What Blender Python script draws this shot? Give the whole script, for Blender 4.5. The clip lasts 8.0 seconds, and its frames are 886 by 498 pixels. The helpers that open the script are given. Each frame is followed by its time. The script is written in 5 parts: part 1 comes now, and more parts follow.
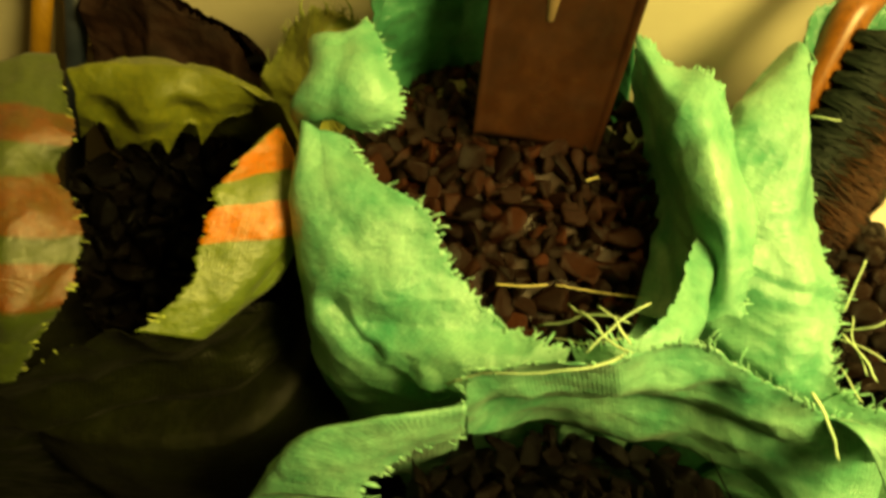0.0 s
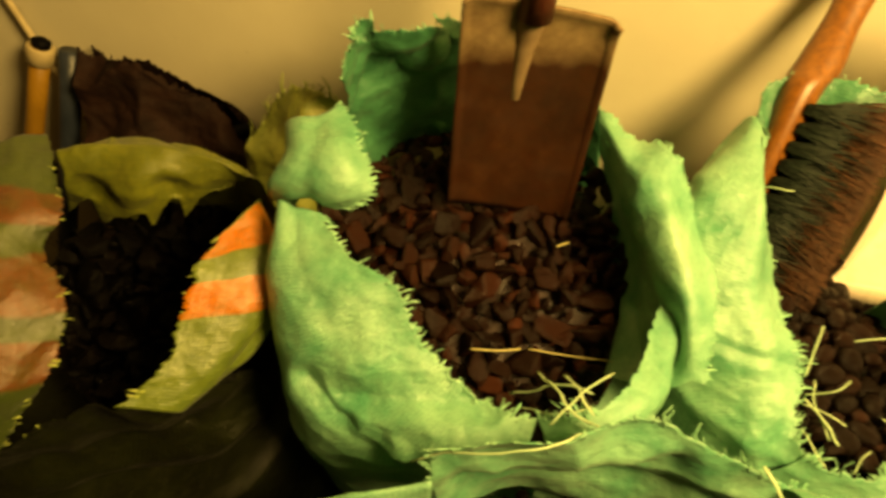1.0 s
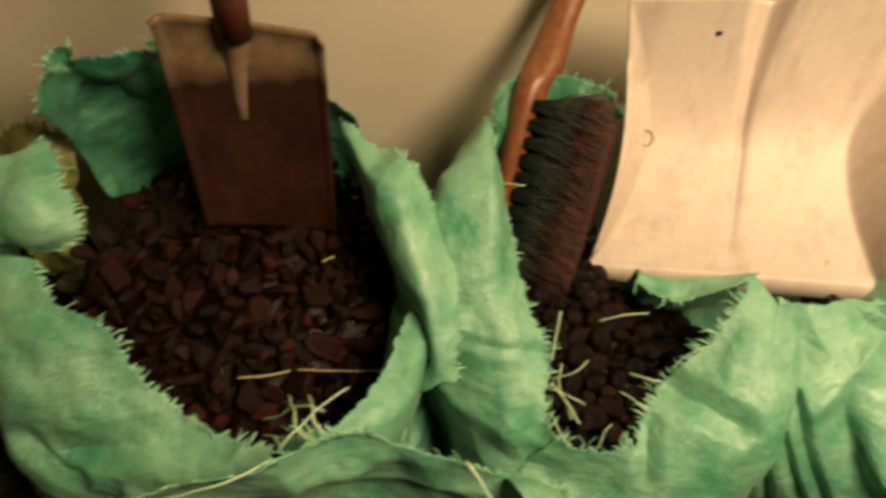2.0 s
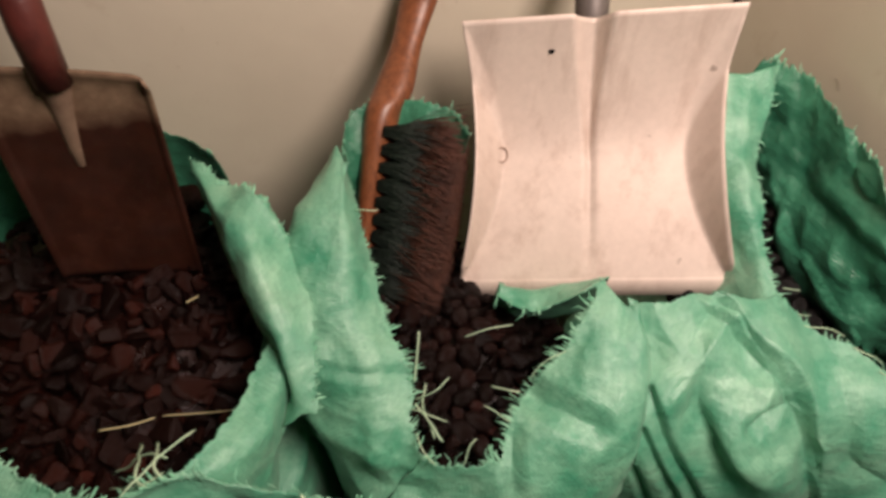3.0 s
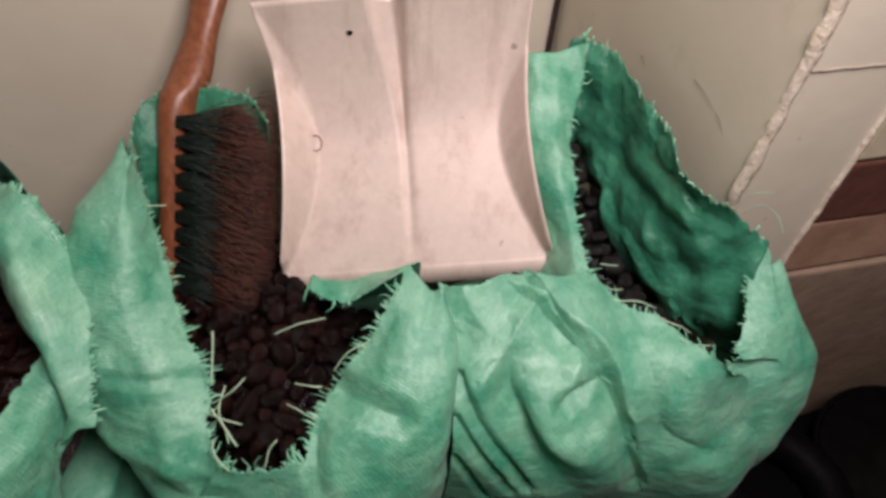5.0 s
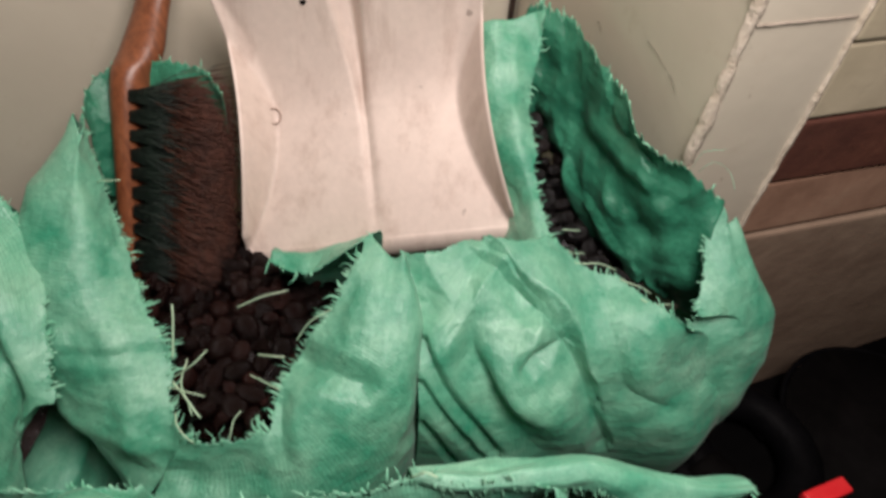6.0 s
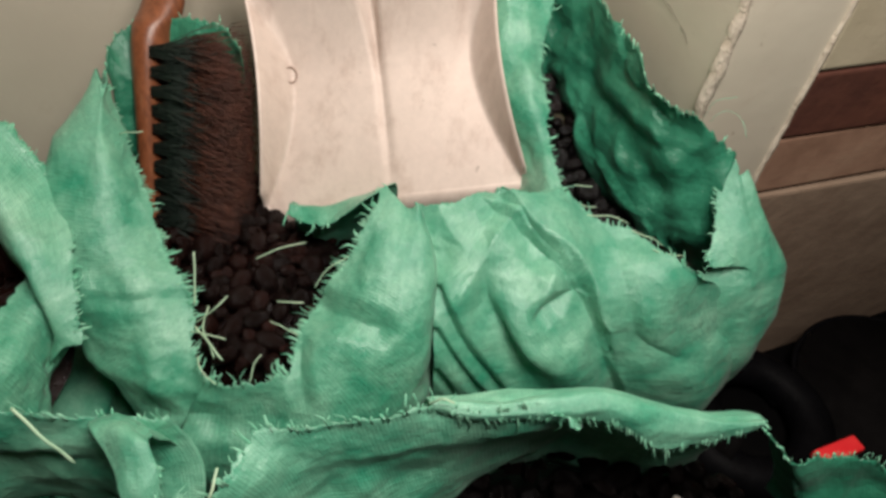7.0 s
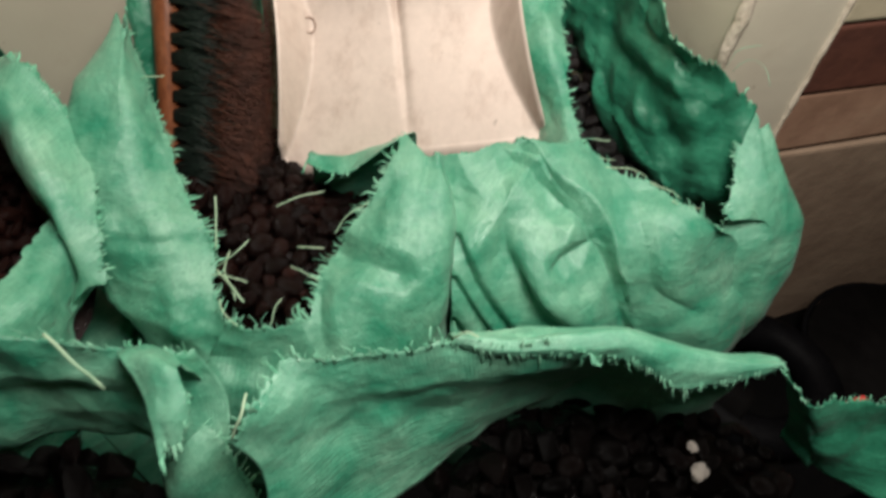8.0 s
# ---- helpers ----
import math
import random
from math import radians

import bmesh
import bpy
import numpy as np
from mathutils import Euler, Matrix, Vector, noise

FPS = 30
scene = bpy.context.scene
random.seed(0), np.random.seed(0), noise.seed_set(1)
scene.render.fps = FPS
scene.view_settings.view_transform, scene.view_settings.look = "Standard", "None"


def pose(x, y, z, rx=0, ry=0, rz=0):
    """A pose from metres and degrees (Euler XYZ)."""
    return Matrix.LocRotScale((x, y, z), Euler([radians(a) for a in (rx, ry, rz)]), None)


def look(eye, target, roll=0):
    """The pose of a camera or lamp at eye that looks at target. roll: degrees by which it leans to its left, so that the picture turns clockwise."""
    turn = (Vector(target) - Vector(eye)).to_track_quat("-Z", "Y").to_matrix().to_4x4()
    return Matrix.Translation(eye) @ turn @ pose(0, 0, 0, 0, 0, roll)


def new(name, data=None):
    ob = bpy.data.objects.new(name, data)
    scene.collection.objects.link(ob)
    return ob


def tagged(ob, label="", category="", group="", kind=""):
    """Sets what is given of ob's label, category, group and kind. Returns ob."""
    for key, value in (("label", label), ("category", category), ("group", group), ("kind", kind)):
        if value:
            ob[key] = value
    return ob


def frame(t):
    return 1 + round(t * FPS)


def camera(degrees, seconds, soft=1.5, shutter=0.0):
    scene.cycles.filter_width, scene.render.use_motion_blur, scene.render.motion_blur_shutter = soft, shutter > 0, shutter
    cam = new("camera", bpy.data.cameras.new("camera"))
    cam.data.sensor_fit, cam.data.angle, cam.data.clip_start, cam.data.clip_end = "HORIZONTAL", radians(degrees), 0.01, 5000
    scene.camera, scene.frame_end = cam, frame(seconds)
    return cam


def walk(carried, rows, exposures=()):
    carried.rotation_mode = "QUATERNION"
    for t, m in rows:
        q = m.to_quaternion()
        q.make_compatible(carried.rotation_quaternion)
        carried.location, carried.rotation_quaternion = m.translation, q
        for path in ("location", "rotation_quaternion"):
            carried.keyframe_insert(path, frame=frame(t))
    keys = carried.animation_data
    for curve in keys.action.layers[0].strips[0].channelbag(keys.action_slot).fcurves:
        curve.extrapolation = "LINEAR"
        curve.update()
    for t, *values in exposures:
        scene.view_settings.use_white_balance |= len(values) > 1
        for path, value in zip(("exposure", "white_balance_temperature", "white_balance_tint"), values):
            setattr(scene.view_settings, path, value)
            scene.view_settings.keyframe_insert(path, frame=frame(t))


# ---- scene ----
cam = camera(73.0, 8.0, 3.1, 0.5)
PATH = [
    (0, (0.12, 0.146, 0.961), (-0.008, 1.332, -0.644), -1.0),
    (0.5, (0.107, 0.157, 0.986), (-0.053, 1.403, -0.571), -1.5),
    (1, (0.142, 0.16, 0.993), (0.007, 1.436, -0.541), -1.6),
    (1.5, (0.203, 0.164, 0.989), (0.194, 1.449, -0.543), -0.1),
    (2, (0.281, 0.169, 0.993), (0.436, 1.461, -0.526), 1.8),
    (2.2, (0.301, 0.167, 0.994), (0.501, 1.466, -0.514), 1.9),
    (3.5, (0.397, 0.15, 1.003), (0.743, 1.475, -0.454), 1.9),
    (4, (0.42, 0.149, 1.002), (0.809, 1.463, -0.454), 2.4),
    (4.5, (0.45, 0.146, 1.0), (0.879, 1.44, -0.464), 2.0),
    (4.7, (0.467, 0.138, 0.99), (0.924, 1.426, -0.47), 3.2),
    (6, (0.497, 0.108, 0.971), (1.03, 1.348, -0.506), 4.2),
    (6.5, (0.487, 0.081, 0.947), (1.009, 1.282, -0.564), 4.4),
    (7, (0.482, 0.077, 0.952), (0.982, 1.316, -0.536), 3.1),
    (7.5, (0.48, 0.07, 0.948), (0.992, 1.306, -0.539), 3.7),
    (8, (0.462, 0.059, 0.934), (0.94, 1.261, -0.592), 3.5),
]
EXPOSURES = [(0, 1.1, 26000, -26), (1.0, 1.05, 26000, 0), (1.5, 0.6, 18000, 7), (2.0, 0.05, 7000, 20), (2.4, 0.0, 5450, 33), (4.5, -0.16, 5000, 35), (6.0, -0.12, 4900, 27), (8, -0.06, 4850, 18)]
walk(cam, [(t, look(eye, target, roll)) for t, eye, target, roll in PATH], EXPOSURES)

LAMP = (0.67, 0.115, 1.30)

# ---- world, light ----
world = bpy.data.worlds.new("dim_room")
scene.world = world
world.use_nodes = True
world.node_tree.nodes["Background"].inputs["Color"].default_value = (1.0, 0.8, 0.6, 1)
world.node_tree.nodes["Background"].inputs["Strength"].default_value = 0.004


def lamp(name, place, watts, radius, colour):
    data = bpy.data.lights.new(name, "POINT")
    data.energy, data.shadow_soft_size, data.color = watts, radius, colour
    ob = new(name, data)
    ob.location = place
    return ob


lamp("room_bulb", LAMP, 37.0, 0.17, (1.0, 0.78, 0.47))


# ---- materials ----
class Nodes:
    """A small node tree writer round one Principled shader."""

    def __init__(self, name, rough=0.7, metal=0.0):
        self.mat = bpy.data.materials.new(name)
        self.mat.use_nodes = True
        self.tree = self.mat.node_tree
        self.bsdf = self.tree.nodes["Principled BSDF"]
        self.bsdf.inputs["Roughness"].default_value = rough
        self.bsdf.inputs["Metallic"].default_value = metal

    def node(self, kind, **values):
        n = self.tree.nodes.new(kind)
        for k, v in values.items():
            n.inputs[k].default_value = v
        return n

    def link(self, a, b):
        self.tree.links.new(a, b)

    def coords(self, which="Object"):
        return self.node("ShaderNodeTexCoord").outputs[which]

    def noise(self, scale, detail=4.0, rough=0.6, vec=None, stretch=None):
        n = self.node("ShaderNodeTexNoise", Scale=scale, Detail=detail, Roughness=rough)
        v = vec or self.coords()
        if stretch:
            m = self.node("ShaderNodeMapping")
            m.inputs["Scale"].default_value = stretch
            self.link(v, m.inputs["Vector"])
            v = m.outputs["Vector"]
        self.link(v, n.inputs["Vector"])
        return n.outputs["Fac"]

    def ramp(self, fac, stops, mode="LINEAR"):
        r = self.node("ShaderNodeValToRGB")
        r.color_ramp.interpolation = mode
        while len(r.color_ramp.elements) < len(stops):
            r.color_ramp.elements.new(0.5)
        for e, (p, c) in zip(r.color_ramp.elements, stops):
            e.position = p
            e.color = (*c, 1) if len(c) == 3 else c
        self.link(fac, r.inputs["Fac"])
        return r.outputs["Color"]

    def mix(self, fac, a, b, blend="MIX"):
        m = self.tree.nodes.new("ShaderNodeMix")
        m.data_type, m.blend_type = "RGBA", blend
        for key, v in ((0, fac), (6, a), (7, b)):
            if isinstance(v, (int, float)):
                m.inputs[key].default_value = v
            elif isinstance(v, tuple):
                m.inputs[key].default_value = (*v, 1)
            else:
                self.link(v, m.inputs[key])
        return m.outputs[2]

    def colour(self, c):
        self.link(c, self.bsdf.inputs["Base Color"])

    def rough(self, c):
        self.link(c, self.bsdf.inputs["Roughness"])

    def bump(self, height, strength=0.3, distance=0.002):
        b = self.node("ShaderNodeBump", Strength=strength, Distance=distance)
        self.link(height, b.inputs["Height"])
        if self.bsdf.inputs["Normal"].is_linked:
            self.link(self.bsdf.inputs["Normal"].links[0].from_socket, b.inputs["Normal"])
        self.link(b.outputs["Normal"], self.bsdf.inputs["Normal"])


def maths(n, op, a, b=0.0):
    m = n.tree.nodes.new("ShaderNodeMath")
    m.operation = op
    for i, v in enumerate((a, b)):
        if isinstance(v, (int, float)):
            m.inputs[i].default_value = v
        else:
            n.link(v, m.inputs[i])
    return m.outputs[0]


def woven(name, light, dark, stripe=None, bands=(), gloss=1.0):
    """Woven polypropylene tape: fine crossing ribs, scuffs, faint see-through; the bands are printed stripes along U."""
    n = Nodes(name, 0.40)
    n.bsdf.inputs["Specular IOR Level"].default_value = 0.9 * gloss
    n.bsdf.inputs["Sheen Weight"].default_value = 0.08 * gloss
    n.bsdf.inputs["Sheen Roughness"].default_value = 0.4
    uv = n.coords("UV")
    sep = n.node("ShaderNodeSeparateXYZ")
    n.link(uv, sep.inputs[0])
    base = n.ramp(n.noise(22, 5, 0.65), [(0.30, dark), (0.74, light)])
    if stripe:
        edge = maths(n, "ADD", sep.outputs[0], maths(n, "MULTIPLY", n.noise(30, 3), 0.05))
        stops = [(0.0, (0, 0, 0))]
        for a, b in bands:
            stops += [(a, (0, 0, 0)), (a + 0.012, (1, 1, 1)), (b, (1, 1, 1)), (b + 0.012, (0, 0, 0))]
        mask = n.ramp(edge, stops)
        worn = n.ramp(n.noise(60, 4, 0.7), [(0.3, (0.55, 0.55, 0.55)), (0.6, (1, 1, 1))])
        base = n.mix(n.mix(1.0, mask, worn, "MULTIPLY"), base, stripe)
    # tape pattern, 1.6 mm pitch along object space taken from the UV in metres
    uvm = n.node("ShaderNodeUVMap")
    uvm.uv_map = "metres"
    sm = n.node("ShaderNodeSeparateXYZ")
    n.link(uvm.outputs[0], sm.inputs[0])
    su = maths(n, "ABSOLUTE", maths(n, "SINE", maths(n, "MULTIPLY", sm.outputs[0], 1250.0)))
    sv = maths(n, "ABSOLUTE", maths(n, "SINE", maths(n, "MULTIPLY", sm.outputs[1], 1250.0)))
    weave = maths(n, "MULTIPLY", su, sv)
    shade = n.ramp(weave, [(0.0, (0.66, 0.70, 0.67)), (0.5, (1, 1, 1))])
    base = n.mix(0.35, base, shade, "MULTIPLY")
    tape_u = n.noise(1.0, 3, 0.6, uvm.outputs[0], (900, 70, 1))
    tape_v = n.noise(1.0, 3, 0.6, uvm.outputs[0], (70, 900, 1))
    tapes = n.ramp(maths(n, "ADD", maths(n, "MULTIPLY", tape_u, 0.5), maths(n, "MULTIPLY", tape_v, 0.5)), [(0.36, (0.60, 0.74, 0.68)), (0.62, (1.30, 1.16, 1.20))])
    base = n.mix(1.0, base, tapes, "MULTIPLY")
    dust = n.ramp(n.noise(9, 6, 0.7), [(0.62, (0, 0, 0)), (0.82, (0.35, 0.35, 0.35))])
    base = n.mix(dust, base, (0.05, 0.05, 0.035))
    n.colour(base)
    n.bump(weave, 0.28, 0.0009)
    n.bump(maths(n, "ADD", tape_u, tape_v), 0.3, 0.001)
    n.bump(n.noise(55, 4, 0.6), 0.4, 0.005)
    n.bump(n.noise(16, 3, 0.55, stretch=(1, 1, 2.2)), 0.35, 0.012)
    n.bsdf.inputs["Coat Weight"].default_value = 0.45 * gloss
    n.bsdf.inputs["Coat Roughness"].default_value = 0.36
    n.link(n.bsdf.inputs["Normal"].links[0].from_socket, n.bsdf.inputs["Coat Normal"])
    n.rough(n.ramp(maths(n, "MULTIPLY", maths(n, "ADD", tape_u, tape_v), 0.5), [(0.38, (0.58, 0.58, 0.58)), (0.60, (0.27, 0.27, 0.27))]))
    # cloth lets part of the light through
    tr = n.node("ShaderNodeBsdfTranslucent")
    n.link(base, tr.inputs["Color"])
    mx = n.node("ShaderNodeMixShader", Fac=0.10)
    out = n.tree.nodes["Material Output"]
    n.link(n.bsdf.outputs[0], mx.inputs[1])
    n.link(tr.outputs[0], mx.inputs[2])
    n.link(mx.outputs[0], out.inputs["Surface"])
    return n.mat


M_GREEN = woven("green_woven_plastic", (0.31, 0.65, 0.445), (0.052, 0.36, 0.205))
M_OLIVE = woven("olive_woven_plastic", (0.200, 0.225, 0.055), (0.105, 0.130, 0.032), gloss=0.6)
# darker copy of the green cloth, the shade inside the sacks in its colour
M_GREEN_SHADED = woven("coal_grimed_green_plastic", (0.080, 0.36, 0.21), (0.014, 0.135, 0.070), gloss=0.8)
# olive cloth with the shade on the striped sack's front put into its colour
M_OLIVE_SHADED = woven("grimy_olive_plastic", (0.014, 0.018, 0.006), (0.0045, 0.005, 0.002), gloss=0.22)
M_SCRAP = woven("olive_scrap_plastic", (0.38, 0.42, 0.14), (0.24, 0.29, 0.09))
M_STRIPE_R = woven("striped_woven_plastic", (0.17, 0.24, 0.06), (0.10, 0.16, 0.04), (0.62, 0.16, 0.04), ((0.03, 0.20), (0.36, 0.56)))
# same striped cloth darkened, the left flap's weaker light put into its colours
M_STRIPE_L_SHADED = woven("striped_woven_plastic", (0.070, 0.105, 0.026), (0.032, 0.054, 0.014), (0.15, 0.042, 0.012), ((0.15, 0.27), (0.38, 0.55), (0.63, 0.76)))


def plain(name, stops, scale=20.0, rough=0.7, metal=0.0, bump=0.3, depth=0.002, stretch=None):
    n = Nodes(name, rough, metal)
    if max(stops[-1][1]) < 0.03:
        n.bsdf.inputs["Specular IOR Level"].default_value = 0.15
    n.colour(n.ramp(n.noise(scale, 6, 0.65, stretch=stretch), stops))
    n.bump(n.noise(scale * 4, 5, 0.6, stretch=stretch), bump, depth)
    return n.mat


def coal_mat(name, dark, light, shine):
    n = Nodes(name, 0.5)
    n.bsdf.inputs["Specular IOR Level"].default_value = shine
    rnd = n.node("ShaderNodeObjectInfo").outputs["Random"]
    c = n.ramp(n.noise(60, 6, 0.7), [(0.25, dark), (0.8, light)])
    tint = n.ramp(rnd, [(0.0, (0.35, 0.35, 0.35)), (0.55, (0.8, 0.8, 0.8)), (0.85, (1.6, 1.55, 1.5)), (1.0, (2.6, 2.35, 2.2))])
    n.colour(n.mix(1.0, c, tint, "MULTIPLY"))
    n.rough(n.ramp(n.noise(90, 3), [(0.36, (0.10, 0.10, 0.10)), (0.60, (0.55, 0.55, 0.55))]))
    n.bump(n.noise(170, 5, 0.7), 0.5, 0.0025)
    return n.mat


M_COAL = coal_mat("brown_black_coal", (0.0012, 0.0005, 0.0004), (0.0390, 0.0105, 0.0062), 0.25)
M_COAL_BROWN = coal_mat("dull_brown_coal", (0.0010, 0.0005, 0.0004), (0.0210, 0.0075, 0.0056), 0.2)
M_COAL_SHINY = coal_mat("shiny_black_coal", (0.0012, 0.0009, 0.0010), (0.0090, 0.0062, 0.0062), 0.5)
# coal taken darker than real, the shade over these heaps in its colour
M_COAL_SHADED = coal_mat("black_coal", (0.0006, 0.0004, 0.0004), (0.0034, 0.0020, 0.0018), 0.09)
M_STRAND = plain("pale_plastic_strand", [(0.3, (0.34, 0.56, 0.36)), (0.7, (0.52, 0.68, 0.46))], 40, 0.5)
M_FRINGE = plain("frayed_green_tape", [(0.3, (0.16, 0.50, 0.30)), (0.7, (0.32, 0.60, 0.42))], 60, 0.5)
M_FRINGE_OLIVE = plain("frayed_olive_tape", [(0.3, (0.22, 0.30, 0.09)), (0.7, (0.36, 0.42, 0.16))], 60, 0.5)
M_STRAW = plain("straw", [(0.3, (0.50, 0.46, 0.22)), (0.7, (0.68, 0.62, 0.34))], 60, 0.6)


def wall_mat():
    n = Nodes("cream_painted_plaster", 0.6)
    c = n.ramp(n.noise(3.0, 6, 0.6), [(0.3, (0.56, 0.515, 0.405)), (0.7, (0.64, 0.605, 0.48))])
    dirt = n.ramp(n.noise(14, 8, 0.75), [(0.58, (0, 0, 0)), (0.80, (0.55, 0.55, 0.55))])
    c = n.mix(dirt, c, (0.40, 0.33, 0.22))
    specks = n.ramp(n.noise(70, 3, 0.6), [(0.70, (0, 0, 0)), (0.76, (0.6, 0.6, 0.6))])
    c = n.mix(specks, c, (0.28, 0.22, 0.15))
    n.colour(c)
    n.bump(n.noise(120, 4), 0.12, 0.001)
    n.bump(n.noise(9, 4), 0.25, 0.006)
    return n.mat


M_WALL = wall_mat()
M_BRICK = plain("scorched_brown_brick", [(0.25, (0.050, 0.016, 0.010)), (0.6, (0.115, 0.042, 0.023)), (0.8, (0.21, 0.10, 0.055))], 14, 0.75, 0, 0.5, 0.003)
M_BRICK_PALE = plain("sooted_buff_brick", [(0.25, (0.17, 0.115, 0.075)), (0.75, (0.34, 0.26, 0.18))], 10, 0.8, 0, 0.5, 0.003)
M_MORTAR = plain("grey_mortar", [(0.3, (0.28, 0.24, 0.19)), (0.7, (0.42, 0.37, 0.30))], 60, 0.9, 0, 0.6, 0.003)
M_CHIP = plain("chipped_plaster_edge", [(0.3, (0.52, 0.45, 0.33)), (0.6, (0.64, 0.58, 0.47)), (0.75, (0.36, 0.26, 0.17))], 45, 0.85, 0, 0.7, 0.004)
# floor colour set far below real stone to keep it dark
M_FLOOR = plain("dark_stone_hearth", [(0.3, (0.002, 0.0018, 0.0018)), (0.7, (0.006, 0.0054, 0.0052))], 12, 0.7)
# plaster of the unseen room, darkened so it throws back little light
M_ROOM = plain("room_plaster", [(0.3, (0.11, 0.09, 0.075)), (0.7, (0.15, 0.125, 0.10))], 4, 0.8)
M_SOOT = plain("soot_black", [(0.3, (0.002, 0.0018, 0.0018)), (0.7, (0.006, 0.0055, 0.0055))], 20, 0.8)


def metal_mat(name, a, b, c, rough, metal, scale=18):
    n = Nodes(name, rough, metal)
    n.colour(n.ramp(n.noise(scale, 8, 0.7), [(0.25, a), (0.55, b), (0.8, c)]))
    n.rough(n.ramp(n.noise(35, 5), [(0.3, (rough - 0.12,) * 3), (0.7, (rough + 0.12,) * 3)]))
    n.bump(n.noise(90, 5, 0.7), 0.2, 0.0012)
    return n.mat




def blade_mat():
    """Rusted steel, with the pale ash that settled above the coal line."""
    n = Nodes("rusty_ashy_blade", 0.55, 0.3)
    rust = n.ramp(n.noise(18, 8, 0.7), [(0.25, (0.020, 0.0064, 0.0040)), (0.55, (0.054, 0.0165, 0.0085)), (0.8, (0.100, 0.034, 0.017))])
    ash = n.ramp(n.noise(40, 8, 0.7), [(0.3, (0.12, 0.072, 0.042)), (0.7, (0.29, 0.20, 0.125))])
    sep = n.node("ShaderNodeSeparateXYZ")
    n.link(n.coords(), sep.inputs[0])
    line = maths(n, "ADD", sep.outputs[2], maths(n, "MULTIPLY", n.noise(35, 4), 0.02))
    mask = n.ramp(maths(n, "MULTIPLY", maths(n, "SUBTRACT", line, 0.70), 10.0), [(0.24, (0, 0, 0)), (0.42, (1, 1, 1))])
    n.colour(n.mix(mask, rust, ash))
    n.rough(n.ramp(n.noise(35, 5), [(0.3, (0.42,) * 3), (0.7, (0.68,) * 3)]))
    n.bump(n.noise(90, 5, 0.7), 0.25, 0.0012)
    return n.mat


M_BLADE = blade_mat()
M_DUSTY = metal_mat("ash_dusted_steel", (0.14, 0.085, 0.055), (0.24, 0.165, 0.11), (0.36, 0.27, 0.19), 0.7, 0.2, 40)
M_SOCKET = plain("dark_red_paint", [(0.3, (0.05, 0.012, 0.010)), (0.7, (0.11, 0.025, 0.018))], 40, 0.45)


def pan_mat():
    n = Nodes("dusty_grey_sheet_metal", 0.58, 0.15)
    c = n.ramp(n.noise(7, 7, 0.65), [(0.25, (0.64, 0.54, 0.47)), (0.75, (0.82, 0.71, 0.62))])
    fine = n.ramp(n.noise(120, 4, 0.7), [(0.35, (0.93, 0.93, 0.93)), (0.65, (1, 1, 1))])
    c = n.mix(1.0, c, fine, "MULTIPLY")
    spots = n.ramp(n.noise(48, 2, 0.5), [(0.735, (0, 0, 0)), (0.78, (0.6, 0.6, 0.6))])
    c = n.mix(spots, c, (0.20, 0.15, 0.12))
    n.colour(c)
    streak = n.ramp(n.noise(9, 6, 0.7, stretch=(3.5, 3.5, 0.7)), [(0.52, (0, 0, 0)), (0.78, (0.55, 0.55, 0.55))])
    n.colour(n.mix(streak, c, (0.33, 0.22, 0.16)))
    n.bump(n.noise(60, 5), 0.15, 0.001)
    n.bump(n.noise(11, 3), 0.2, 0.004)
    return n.mat


M_PAN = pan_mat()
M_RING = plain("brown_rivet_stain", [(0.3, (0.30, 0.21, 0.16)), (0.7, (0.42, 0.31, 0.25))], 60, 0.7)
M_SOCKET_GREY = metal_mat("dull_grey_steel", (0.09, 0.08, 0.075), (0.16, 0.145, 0.135), (0.24, 0.22, 0.20), 0.55, 0.4)
M_WOOD = plain("varnished_orange_wood", [(0.25, (0.10, 0.032, 0.012)), (0.7, (0.26, 0.095, 0.034))], 30, 0.35, 0, 0.15, 0.001, (6, 6, 0.8))
M_POLE = plain("yellow_varnished_wood", [(0.3, (0.24, 0.115, 0.03)), (0.7, (0.36, 0.19, 0.055))], 30, 0.4, 0, 0.15, 0.001, (6, 6, 0.8))
M_BRISTLE = plain("dark_green_bristle", [(0.3, (0.006, 0.014, 0.010)), (0.7, (0.020, 0.034, 0.025))], 80, 0.6)
M_BRISTLE_TIP = plain("brown_dusty_bristle", [(0.3, (0.022, 0.009, 0.006)), (0.7, (0.105, 0.036, 0.018))], 45, 0.7)
M_PAPER = plain("dark_brown_crumpled_paper", [(0.25, (0.006, 0.003, 0.003)), (0.7, (0.029, 0.0115, 0.0095))], 16, 0.75, 0, 0.6, 0.006)
M_BLUE = plain("dark_blue_tube", [(0.3, (0.015, 0.022, 0.035)), (0.7, (0.03, 0.04, 0.06))], 30, 0.4)
M_CAP = plain("beige_collar", [(0.3, (0.40, 0.32, 0.20)), (0.7, (0.52, 0.43, 0.28))], 50, 0.6)
M_RED = plain("bright_red_plastic", [(0.3, (0.75, 0.02, 0.02)), (0.7, (0.85, 0.04, 0.035))], 30, 0.35)
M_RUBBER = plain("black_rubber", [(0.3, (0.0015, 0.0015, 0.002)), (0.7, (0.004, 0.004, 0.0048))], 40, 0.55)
M_CABLE = plain("dark_cable", [(0.3, (0.02, 0.012, 0.01)), (0.7, (0.05, 0.03, 0.022))], 60, 0.5)


